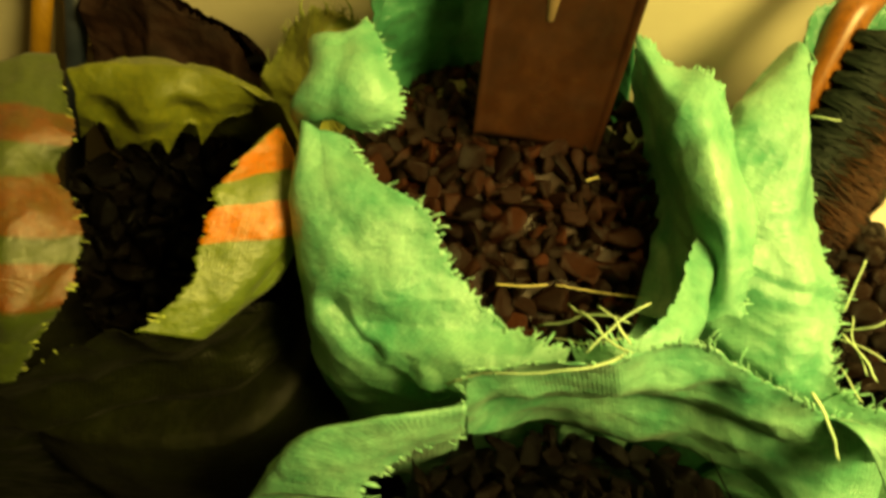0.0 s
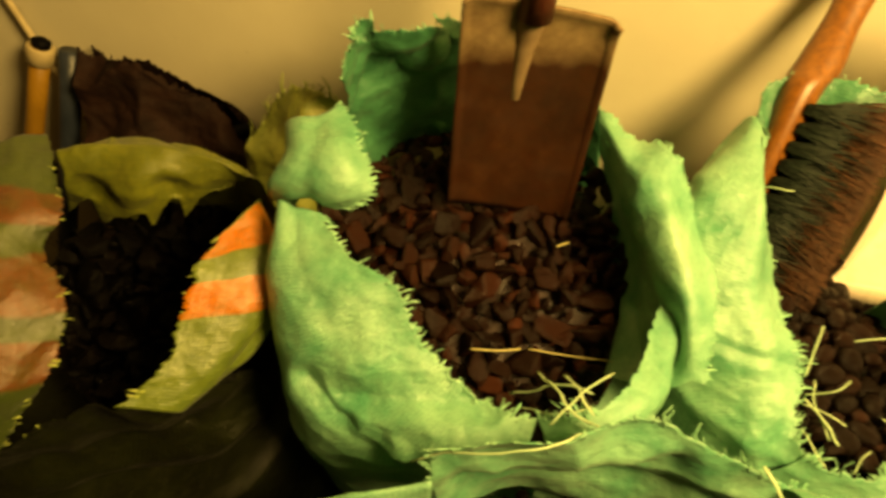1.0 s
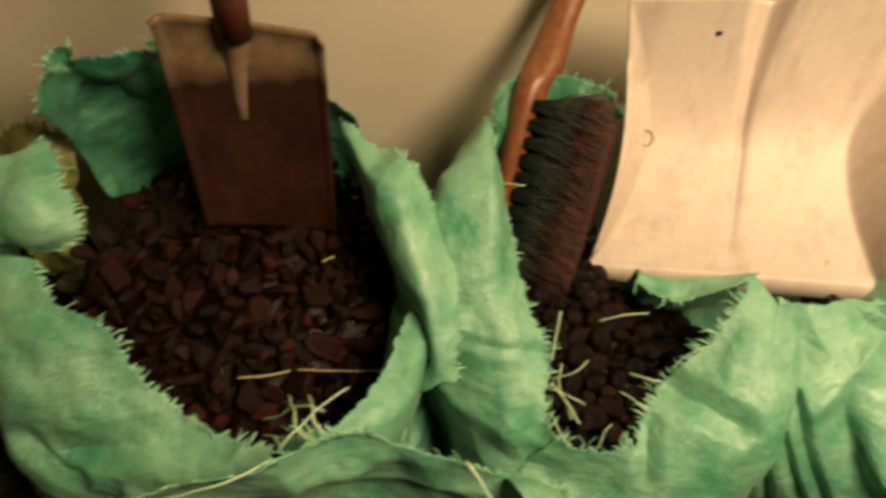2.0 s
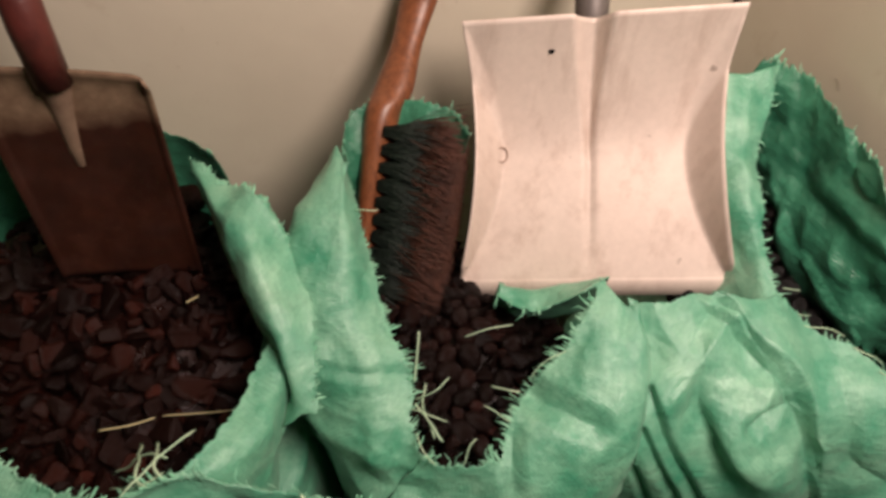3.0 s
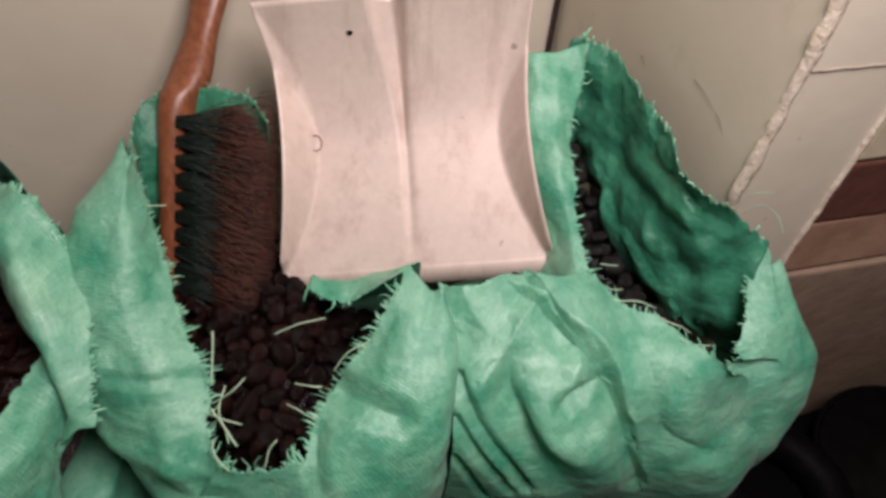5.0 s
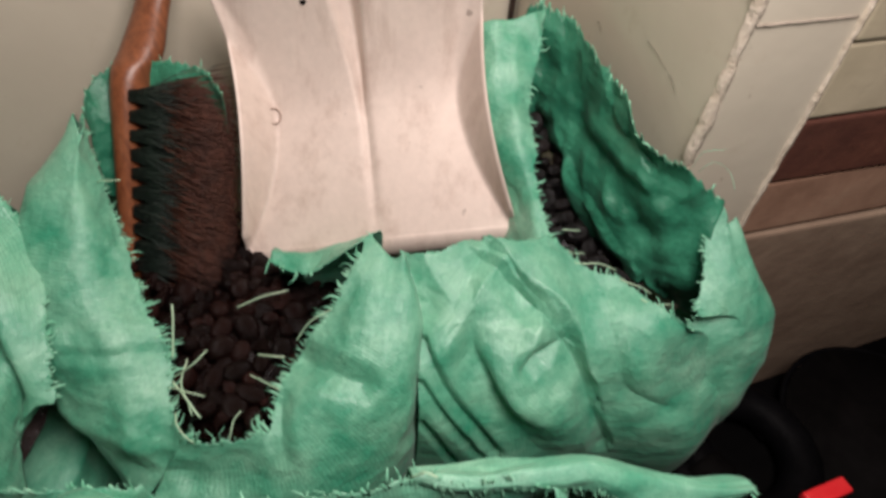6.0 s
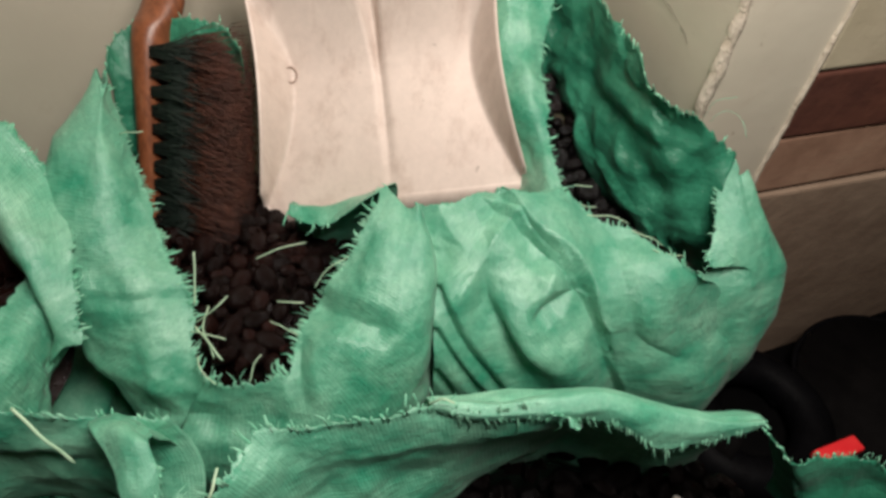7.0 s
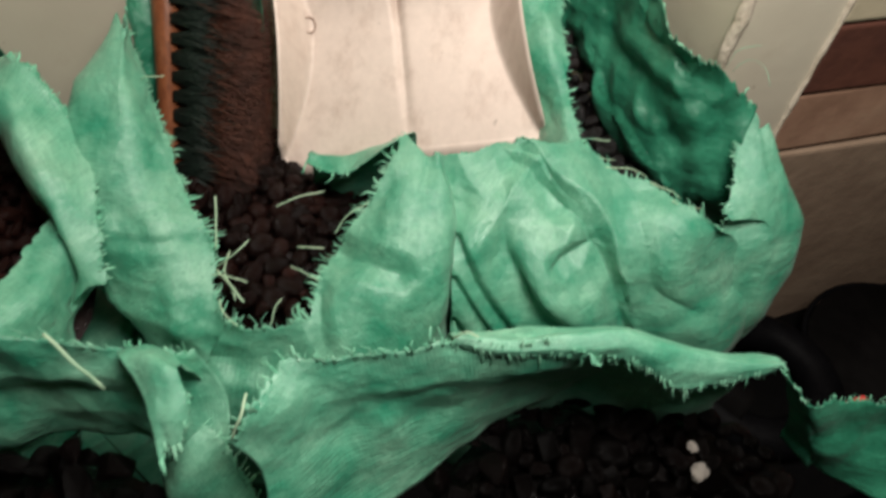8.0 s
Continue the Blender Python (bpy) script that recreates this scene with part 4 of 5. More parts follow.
FOLDS_STRIPED = [
    ([(-0.325, 0.585, 0.620), (-0.252, 0.444, 0.620), (-0.207, 0.342, 0.620), (-0.183, 0.277, 0.620)], 0.008, 0.02),
    ([(-0.064, 0.475, 0.590), (-0.052, 0.395, 0.590), (-0.068, 0.335, 0.590)], 0.004, 0.02),
    ([(-0.286, 0.297, 0.500), (-0.194, 0.311, 0.500), (-0.101, 0.355, 0.500)], -0.01, 0.025),
    ([(-0.223, 0.560, 0.630), (-0.195, 0.485, 0.630)], -0.006, 0.012),
    ([(-0.150, 0.566, 0.630), (-0.126, 0.492, 0.630)], -0.006, 0.012),
    ([(-0.200, 0.570, 0.630), (-0.149, 0.470, 0.630)], 0.005, 0.014),
    ([(-0.252, 0.285, 0.460), (-0.167, 0.328, 0.460), (-0.087, 0.374, 0.460)], 0.01, 0.03),
]
FOLDS_FRONT_SACK = [
    ([(0.436, 0.253, 0.580), (0.505, 0.235, 0.580), (0.597, 0.218, 0.580)], 0.006, 0.02),
    ([(0.476, 0.277, 0.560), (0.475, 0.210, 0.560)], -0.005, 0.015),
    ([(0.538, 0.262, 0.560), (0.502, 0.201, 0.560)], 0.005, 0.02),
]
FOLDS_LEFT_FRONT_SACK = [
    ([(0.143, 0.297, 0.610), (0.195, 0.305, 0.610), (0.248, 0.317, 0.610)], 0.008, 0.02),
    ([(0.185, 0.307, 0.560), (0.244, 0.319, 0.560), (0.297, 0.296, 0.560)], -0.008, 0.016),
    ([(0.307, 0.328, 0.580), (0.333, 0.289, 0.580)], 0.006, 0.015),
    ([(0.254, 0.334, 0.600), (0.268, 0.290, 0.600)], -0.006, 0.014),
]
FOLDS_INNER = [
    ([(0.863, 0.656, 0.630), (0.813, 0.486, 0.630), (0.799, 0.332, 0.630)], 0.006, 0.014),
    ([(0.846, 0.564, 0.620), (0.781, 0.414, 0.620)], -0.007, 0.012),
    ([(0.849, 0.500, 0.610), (0.824, 0.365, 0.610)], 0.006, 0.012),
    ([(0.863, 0.437, 0.580), (0.797, 0.371, 0.580)], -0.006, 0.01),
]


def sack(label, centre, rx, ry, top, body, panels, seed, group="open coal sacks"):
    s = thing("coal_sack", label, "sack", (*centre, 0.0), group)
    sack_body(s, centre, rx, ry, top, body, seed)
    for k, (name, rows, material, options) in enumerate(panels):
        cloth(name, rows, material, s, seed * 10 + k, **options)
    return s


INSIDE = dict(wrinkle=0.0060, tear=0.004, fringe=25, long=0.008, crease=1.7)
sack("olive woven plastic sack with orange stripes, torn open", (-0.185, 0.43), 0.165, 0.15, 0.44, M_OLIVE_SHADED, (
    ("back_flap", S1_BACK, M_OLIVE, dict(folds=FOLDS_STRIPED, scallop=0.034, tear=0.004, fringe=3, long=0.006, wrinkle=0.004)),
    ("front_panel", S1_FRONT, M_OLIVE_SHADED, dict(label="dark olive front of the sack, shade put into its colour", folds=FOLDS_STRIPED, tear=0.003, fringe=6, long=0.006, wrinkle=0.006)),
    ("side_flap", S1_RIGHT, M_STRIPE_R, dict(folds=FOLDS_STRIPED, tear=0.005, fringe=10, long=0.007, wrinkle=0.004)),
    ("side_flap", S1_LEFT, M_STRIPE_L_SHADED, dict(folds=FOLDS_STRIPED, tear=0.004, long=0.007, fringe=10, wrinkle=0.004)),
), 1)
sack("green woven plastic sack of coal with a shovel standing in it", (0.165, 0.47), 0.15, 0.13, 0.44, M_GREEN, (
    ("front_panel", S2_LEFT, M_GREEN, dict(folds=FOLDS_SHOVEL_SACK, tear=0.004, fringe=50, long=0.008, wrinkle=0.004)),
    ("side_panel", S2_RIGHT, M_GREEN, dict(folds=FOLDS_SHOVEL_SACK, tear=0.004, fringe=40, long=0.008, wrinkle=0.004)),
    ("back_panel", S2_BACK, M_GREEN_SHADED, INSIDE),
    ("folded_collar", S2_COLLAR, M_GREEN, dict(folds=FOLDS_COLLAR, tear=0.006, fringe=60, long=0.008, wrinkle=0.002)),
    ("front_lip", S2_FRONT, M_GREEN, dict(folds=FOLDS_SHOVEL_SACK, tear=0.003, fringe=60, long=0.014, wrinkle=0.003, span=(0.0, 0.4))),
), 2)
sack("green woven plastic sack torn open under a brush and dustpan", (0.455, 0.47), 0.13, 0.13, 0.44, M_GREEN, (
    ("side_panel", S3_LEFT, M_GREEN, dict(folds=FOLDS_BRUSH_SACK, tear=0.004, fringe=60, long=0.010, wrinkle=0.004)),
    ("front_panel", S3_FRONT, M_GREEN, dict(folds=FOLDS_BRUSH_SACK, tear=0.004, fringe=70, long=0.013, wrinkle=0.004)),
    ("back_panel", S3_BACK, M_GREEN_SHADED, INSIDE),
    ("tucked_flap", S3_TUCK, M_GREEN, dict(tear=0.003, fringe=20, span=(0.0, 0.6), wrinkle=0.003)),
), 3)
sack("crumpled green woven plastic sack beside the chimney breast", (0.71, 0.46), 0.12, 0.12, 0.42, M_GREEN, (
    ("front_panel", S4_FRONT, M_GREEN, dict(folds=FOLDS_CRUMPLED, tear=0.003, fringe=28, long=0.012, span=(0.5, 1.0), wrinkle=0.0012, crease=0.8, step=0.0028)),
    ("side_panel", S4_RIGHT, M_GREEN, dict(tear=0.003, fringe=30, wrinkle=0.003)),
    ("back_panel", S4_BACK, M_GREEN_SHADED, dict(INSIDE, folds=FOLDS_INNER, tear=0.007)),
    ("side_strip", S4_LEFT, M_GREEN, dict(tear=0.003, fringe=30, wrinkle=0.005, crease=1.4)),
), 4)
sack("green woven plastic sack in front with a frayed rim", (0.62, 0.08), 0.17, 0.13, 0.42, M_GREEN, (
    ("back_panel", S5_BACK, M_GREEN, dict(folds=FOLDS_FRONT_SACK, tear=0.004, fringe=40, wrinkle=0.004)),
    ("folded_rim", S5_STRIP, M_GREEN, dict(tear=0.004, fringe=70, long=0.011, wrinkle=0.003)),
    ("side_panel", S5_RIGHT, M_GREEN_SHADED, dict(tear=0.004, fringe=40, wrinkle=0.004)),
), 5)
sack("green woven plastic sack in front with a folded rim", (0.19, 0.17), 0.16, 0.12, 0.42, M_GREEN, (
    ("folded_rim", S6_LEFT, M_GREEN, dict(tear=0.004, fringe=60, long=0.010, wrinkle=0.003)),
    ("back_panel", S6_BACK, M_GREEN, dict(folds=FOLDS_LEFT_FRONT_SACK, tear=0.004, fringe=40, wrinkle=0.005)),
    ("hanging_corner", S6_CORNER, M_GREEN, dict(tear=0.005, fringe=80, long=0.010, wrinkle=0.004)),
    ("side_panel", S6_SIDE, M_GREEN, dict(tear=0.003, fringe=20, wrinkle=0.004)),
), 6)

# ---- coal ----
coal_heap("dark coal lumps deep in the striped sack", (-0.165, 0.492), 0.125, 0.125, lambda x, y: 0.515 + 0.25 * (y - 0.45), CHUNKS, M_COAL_SHADED, 0.024, 190, 11)
coal_heap("brown-black broken coal lumps filling the sack", (0.136, 0.525), 0.155, 0.166, lambda x, y: 0.505 + 0.42 * (y - 0.456) - 0.25 * max(0, y - 0.57), CHUNKS, M_COAL, 0.021, 300, 12)
coal_heap("rounded brown-black coal nuggets filling the sack", (0.465, 0.485), 0.105, 0.13, lambda x, y: 0.524 + 0.12 * (y - 0.40) - 0.5 * max(0.0, x - 0.46 + 0.6 * (y - 0.50)) * (y > 0.44), NUGGETS * 2 + CHUNKS[:10], M_COAL_BROWN, 0.020, 190, 13, (1.0, 1.4))
coal_heap("shiny black coal nuggets in the crumpled sack", (0.765, 0.465), 0.078, 0.13, lambda x, y: 0.505 + 0.45 * (y - 0.40), NUGGETS, M_COAL_SHINY, 0.025, 110, 14, (1.0, 1.4))
coal_heap("black coal nuggets in the front sack", (0.64, 0.125), 0.155, 0.125, lambda x, y: 0.472 - 0.05 * (0.2 - y), NUGGETS + CHUNKS[:8], M_COAL_SHADED, 0.021, 240, 15, (1.0, 1.5))
coal_heap("black coal lumps in the front sack", (0.20, 0.215), 0.145, 0.11, lambda x, y: 0.488, CHUNKS, M_COAL_SHADED, 0.022, 190, 16)


# ---- shovel, brush, dustpan ----
def coal_shovel():
    """A square-mouthed fire shovel standing upright in the coal: tray with turned-up sides, rib, socket and handle."""
    ob = thing("coal_shovel", "rusty square-mouthed fire shovel standing upright in the coal", "shovel", (0.166, 0.59, 0.54))
    bm = bmesh.new()
    nu, nv = 28, 30
    grid = []
    for j in range(nv + 1):
        v = j / nv
        z = 0.559 + 0.210 * v
        yc = 0.580 + 0.016 * v
        line = []
        for i in range(nu + 1):
            u = 2 * i / nu - 1
            lip = 0.007 * max(0.0, (abs(u) - 0.92) / 0.08) ** 1.4 * (0.35 + 0.65 * v)
            top = 0.008 * max(0.0, (v - 0.9) / 0.1) ** 2
            dish = 0.004 * u * u
            corner = 0.004 * max(0.0, abs(u) - 0.85) / 0.15 * max(0.0, v - 0.92) * 12.5
            line.append(bm.verts.new((0.1635 + 0.0135 * v + 0.060 * u, yc - lip - top - dish, z - corner - 0.010 * u)))
        grid.append(line)
    for j in range(nv):
        for i in range(nu):
            bm.faces.new((grid[j][i], grid[j][i + 1], grid[j + 1][i + 1], grid[j + 1][i]))
    blade = part("blade", bm, M_BLADE, ob)
    under(blade, ob)
    m = blade.modifiers.new("sheet", "SOLIDIFY")
    m.thickness, m.offset = 0.0025, 1
    # pressed rib that ends in a rounded tip
    bm = tube(bmesh.new(), [(0.1615, 0.5905, 0.680), (0.1618, 0.5905, 0.683), (0.163, 0.5915, 0.70), (0.1665, 0.594, 0.73), (0.172, 0.592, 0.765), (0.174, 0.587, 0.79)], [0.0025, 0.0050, 0.0062, 0.0085, 0.012, 0.0125], 14)
    under(part("rib", bm, M_DUSTY, ob, "dust-covered pressed rib"), ob)
    bm = tube(bmesh.new(), [(0.172, 0.588, 0.757), (0.175, 0.587, 0.80), (0.180, 0.594, 0.87)], [0.013, 0.0135, 0.0125], 14)
    under(part("socket", bm, M_SOCKET, ob, "dark red painted socket"), ob)
    bm = tube(bmesh.new(), [(0.180, 0.594, 0.865), (0.19, 0.62, 1.0), (0.20, 0.66, 1.2)], [0.0115, 0.012, 0.013], 12)
    under(part("handle", bm, M_WOOD, ob, "turned wooden handle"), ob)


coal_shovel()


def hand_brush():
    """A banister brush hanging head-down: wooden back and handle, rows of bristle tufts to one side."""
    ob = thing("hand_brush", "wooden hand brush with dusty dark bristles, head down in the coal", "brush", (0.41, 0.58, 0.52))
    top, low = Vector((0.418, 0.640, 0.685)), Vector((0.372, 0.545, 0.520))
    axis = (low - top).normalized()
    out = Vector((0.86, -0.42, 0.00))
    out = (out - axis * out.dot(axis)).normalized()
    flat = axis.cross(out).normalized()
    length = (low - top).length
    # back: a flattened bar that narrows into the neck and swells into the handle
    line = [top - axis * 0.26 + Vector((0.044, -0.042, -0.012)), top - axis * 0.16 + Vector((0.036, 0.002, -0.010)), top - axis * 0.09 + Vector((0.026, 0.024, -0.012)), top - axis * 0.045 + Vector((0.018, 0.018, -0.008)), top - axis * 0.005 + Vector((0.009, 0.006, -0.002)), top + axis * 0.02, top + axis * 0.10, low]
    wide = [0.011, 0.012, 0.011, 0.011, 0.015, 0.020, 0.022, 0.020]
    thick = [0.0190, 0.0210, 0.0185, 0.0150, 0.0185, 0.0165, 0.0135, 0.012]

    def bar(pts, ws, ts, sides=16, steps=48):
        rings = []
        for s in range(steps + 1):
            t = s / steps
            p = spline(pts, t)
            w, h, _ = spline([(a, b, 0) for a, b in zip(ws, ts)], t)
            rings.append([p + flat * w * math.cos(k * math.tau / sides) + out * h * math.sin(k * math.tau / sides) for k in range(sides)])
        return rings

    rings = bar(line, wide, thick)
    for name, lo, hi, label in (("handle", 0, 27, "varnished orange-brown handle"), ("back", 27, 48, "")):
        bm = bmesh.new()
        made = [[bm.verts.new(q) for q in ring] for ring in rings[lo:hi + 1]]
        for a, b in zip(made, made[1:]):
            for k in range(len(a)):
                bm.faces.new((a[k], a[(k + 1) % len(a)], b[(k + 1) % len(a)], b[k]))
        bm.faces.new((made[0][::-1]) if lo == 0 else made[-1])
        under(part(name, bm, M_WOOD, ob, label), ob)
    rng = random.Random(5)
    rows, cols = 10, 5
    pitch = (length - 0.030) / rows
    for r in range(rows):
        for c in range(cols):
            bm, tip = bmesh.new(), bmesh.new()
            side = c - (cols - 1) / 2
            root = top + axis * (0.022 + pitch * (r + 0.5)) + flat * side * 0.0088 + out * 0.009
            lean = flat * side * 0.0035 + axis * rng.uniform(-0.006, 0.006)
            for _ in range(190):
                a = root + axis * rng.uniform(-0.0045, 0.0045) + flat * rng.uniform(-0.004, 0.004)
                spread = lean + axis * rng.gauss(0.0, 0.0120) + flat * rng.gauss(0.0, 0.007)
                far = 0.073 + rng.uniform(-0.014, 0.005) - 0.005 * (r < 1)
                cut = rng.uniform(0.45, 0.85)
                b = a + out * far * cut + spread * cut
                d = a + out * far + spread + Vector((0, 0, -0.005))
                strand(bm, [a, a + out * far * 0.3 + spread * 0.24, b], 0.00034)
                strand(tip, [b - (b - a) * 0.05, (b + d) / 2, d], 0.00028)
            tuft = under(part("tuft", bm, M_BRISTLE, ob, "dark green bristles"), ob)
            part("tuft_tip", tip, M_BRISTLE_TIP, tuft, "coal-dusted brown bristle tips")


hand_brush()


def dust_pan():
    """A wide sheet-metal hearth pan leaning back on the wall: dished tray, curved side walls, folded front lip, tapering socket."""
    ob = thing("dustpan", "dusty grey sheet-metal hearth shovel leaning on the sacks", "dustpan", (0.60, 0.50, 0.53))
    bl, br = Vector((0.472, 0.533, 0.525)), Vector((0.723, 0.458, 0.560))
    tl, tr = Vector((0.509, 0.688, 0.709)), Vector((0.736, 0.620, 0.740))
    n = (br - bl).cross(tl - bl).normalized()
    if n.y > 0:
        n = -n

    def at(u, v, h):
        u = u * (1 - 0.115 * math.sin(math.pi * max(0.0, min(v, 1.0))))
        a = bl.lerp(br, (u + 1) / 2)
        b = tl.lerp(tr, (u + 1) / 2)
        return a.lerp(b, v) + n * h

    def height(u, v):
        waist = 1.0 - 0.23 * math.sin(math.pi * min(1.0, v) ** 1.1) ** 0.9
        w = max(0.0, (abs(u) - waist) / max(1.001 - waist, 0.05))
        side = 0.036 * math.sin(math.pi * min(1.0, 0.12 + 0.80 * v)) * (w ** 1.45 * (1.25 - 0.25 * w))
        back = 0.064 * max(0.0, (v - 0.50) / 0.50) ** 2.0
        groove = -0.0030 * math.exp(-((u + 0.02) / 0.035) ** 2) * min(1.0, v * 3)
        t = max(0.0, (v - 0.48) / 0.52)
        wide = 0.02 + 0.13 * t
        channel = -0.016 * t * max(0.0, 1 - ((u + 0.04) / wide) ** 2)
        return max(side, back) + 0.35 * min(side, back) + groove + channel

    bm = bmesh.new()
    nu, nv = 96, 64
    grid = [[bm.verts.new(at(2 * i / nu - 1, j / nv, height(2 * i / nu - 1, j / nv)) - n * 0.0) for i in range(nu + 1)] for j in range(nv + 1)]
    for j in range(nv):
        for i in range(nu):
            bm.faces.new((grid[j][i], grid[j][i + 1], grid[j + 1][i + 1], grid[j + 1][i]))
    tray = under(part("tray", bm, M_PAN, ob), ob)
    m = tray.modifiers.new("sheet", "SOLIDIFY")
    m.thickness, m.offset = 0.0016, 0
    # folded front lip
    bm = bmesh.new()
    rows = []
    for i in range(61):
        u = 2 * i / 60 - 1
        p = at(u, 0.0, height(u, 0.0))
        q = at(u, 0.025, height(u, 0.025))
        d = (p - q).normalized()
        rows.append([bm.verts.new(p - d * 0.006 + n * 0.0002), bm.verts.new(p - d * 0.003 + n * 0.0011), bm.verts.new(p + d * 0.0015 + n * 0.0008), bm.verts.new(p + d * 0.0140 - n * 0.0045), bm.verts.new(p + d * 0.0135 - n * 0.011)])
    for a, b in zip(rows, rows[1:]):
        for k in range(4):
            bm.faces.new((a[k], b[k], b[k + 1], a[k + 1]))
    under(part("front_lip", bm, M_PAN, ob, "folded front edge"), ob)
    p = at(-0.04, 1.0, 0.036)
    up = (tl - bl).normalized()
    bm = tube(bmesh.new(), [p - up * 0.012 - n * 0.012, p - up * 0.002 - n * 0.007, p + up * 0.03 - n * 0.010, p + up * 0.09 - n * 0.022], [0.006, 0.0145, 0.016, 0.0155], 16)
    under(part("socket", bm, M_SOCKET_GREY, ob, "dark rolled handle socket"), ob)
    # ring-shaped rivet mark pressed into the tray
    c = at(-0.79, 0.53, height(-0.79, 0.53) + 0.0026)
    side = (br - bl).normalized()
    rise = (at(-0.79, 0.57, height(-0.79, 0.57)) - at(-0.79, 0.49, height(-0.79, 0.49))).normalized()
    side = (at(-0.72, 0.53, height(-0.72, 0.53)) - at(-0.80, 0.53, height(-0.80, 0.53))).normalized()
    ring = [c + (side * math.cos(a) + rise * math.sin(a) * 1.25) * 0.0058 for a in [k * math.tau / 24 for k in range(25)]]
    under(part("rivet", tube(bmesh.new(), ring, 0.0008, 6, False), M_RING, ob, "pressed rivet ring"), ob)
    c = at(-0.35, 0.90, height(-0.35, 0.90))
    spot = tube(bmesh.new(), [c, c + n * 0.001, c + n * 0.0015], [0.0032, 0.003, 0.0015], 12)
    under(part("rivet_head", spot, M_SOOT, ob, "small dark rivet head"), ob)


dust_pan()


# ---- things behind the striped sack ----
def crumpled_bag():
    """A dark brown paper bag slumped against the wall, its top edge ragged."""
    ob = thing("paper_bag", "dark brown crumpled paper bag slumped against the wall", "bag", (-0.27, 0.68, 0.0))
    rows = [[(-0.318, 0.715, 0.636), (-0.29, 0.712, 0.624), (-0.255, 0.708, 0.625), (-0.21, 0.706, 0.597), (-0.170, 0.704, 0.572), (-0.150, 0.70, 0.52)],
            [(-0.325, 0.67, 0.575), (-0.295, 0.665, 0.565), (-0.255, 0.66, 0.565), (-0.21, 0.665, 0.545), (-0.165, 0.67, 0.525), (-0.135, 0.68, 0.48)],
            [(-0.335, 0.64, 0.44), (-0.31, 0.61, 0.43), (-0.255, 0.60, 0.42), (-0.20, 0.60, 0.41), (-0.15, 0.62, 0.40), (-0.12, 0.65, 0.36)],
            [(-0.345, 0.66, 0.0), (-0.31, 0.62, 0.0), (-0.255, 0.61, 0.0), (-0.20, 0.61, 0.0), (-0.15, 0.63, 0.0), (-0.12, 0.66, 0.0)]]
    cloth("front_sheet", rows, M_PAPER, ob, 31, tear=0.008, wrinkle=0.011, fringe=0, crease=1.8)
    back = [[(x + 0.004, y + 0.02, z - 0.012) for x, y, z in rows[0]], [(x, 0.735, z) for x, y, z in rows[1]], [(x, 0.738, z) for x, y, z in rows[2]], [(x, 0.738, 0.0) for x, y, z in rows[3]]]
    cloth("back_sheet", back, M_PAPER, ob, 32, tear=0.008, wrinkle=0.004, fringe=0, crease=1.2)


crumpled_bag()


def leaning_pole(label, foot, head, radius, material, cap=None):
    foot, head = Vector(foot), Vector(head)
    ob = thing("pole", label, "pole", foot)
    pts = [foot.lerp(head, k / 8) for k in range(9)]
    under(part("shaft", tube(bmesh.new(), pts, [radius] * 9, 14), material, ob), ob)
    if cap:
        d = (head - foot).normalized()
        bm = tube(bmesh.new(), [head - d * 0.022, head - d * 0.020, head - d * 0.002, head], [radius * 1.05, radius * 1.35, radius * 1.4, radius * 1.2], 16)
        under(part("collar", bm, cap, ob, "beige collar at the top"), ob)
        bm = tube(bmesh.new(), [head - d * 0.001, head + d * 0.006, head + d * 0.010], [radius * 0.9, radius * 0.95, radius * 0.4], 14)
        under(part("cap", bm, M_RUBBER, ob, "black end cap"), ob)
    return ob


leaning_pole("yellow varnished wooden pole with a beige collar leaning on the wall", (-0.70, 0.60, 0.0), (-0.362, 0.722, 0.634), 0.0105, M_POLE, M_CAP)
leaning_pole("dark blue tube leaning beside the wooden pole", (-0.60, 0.59, 0.0), (-0.330, 0.722, 0.628), 0.012, M_BLUE)
leaning_pole("dark metal bar lying behind the paper bag", (-0.75, 0.72, 0.36), (-0.15, 0.715, 0.535), 0.007, M_RUBBER)
leaning_pole("thin pale stick leaning against the plaster", (-0.30, 0.70, 0.0), (-0.385, 0.738, 0.70), 0.0035, M_CAP)


def cloth_scrap():
    """A torn olive corner of sack cloth standing between two sacks."""
    ob = thing("cloth_scrap", "torn olive scrap of sack cloth between the sacks", "scrap", (-0.06, 0.60, 0.40))
    cloth("scrap_sheet", [[(-0.105, 0.615, 0.598), (-0.075, 0.62, 0.640), (-0.035, 0.62, 0.664), (-0.002, 0.62, 0.652)],
                          [(-0.115, 0.61, 0.575), (-0.075, 0.60, 0.60), (-0.035, 0.60, 0.62), (0.0, 0.60, 0.625)],
                          [(-0.10, 0.60, 0.55), (-0.065, 0.595, 0.555), (-0.035, 0.595, 0.575), (-0.012, 0.60, 0.595)],
                          [(-0.09, 0.605, 0.43), (-0.07, 0.605, 0.45), (-0.05, 0.61, 0.50), (-0.03, 0.61, 0.56)]], M_SCRAP, ob, 33, tear=0.005, wrinkle=0.008, fringe=50, long=0.02, crease=1.6)


cloth_scrap()


# ---- loose threads and straws ----
def loose(name, label, category, points, half, material):
    p0 = Vector(points[0])
    curl = 0.0025 if name == "plastic_strand" else 0.0008
    pts = [spline(points, k / 14) for k in range(15)]
    pts = [p + noise.noise_vector(p * 55) * curl for p in pts]
    ob = part(name, strand(bmesh.new(), [p - p0 for p in pts], half * 0.8), material)
    ob.location = p0
    return tagged(ob, label, category)


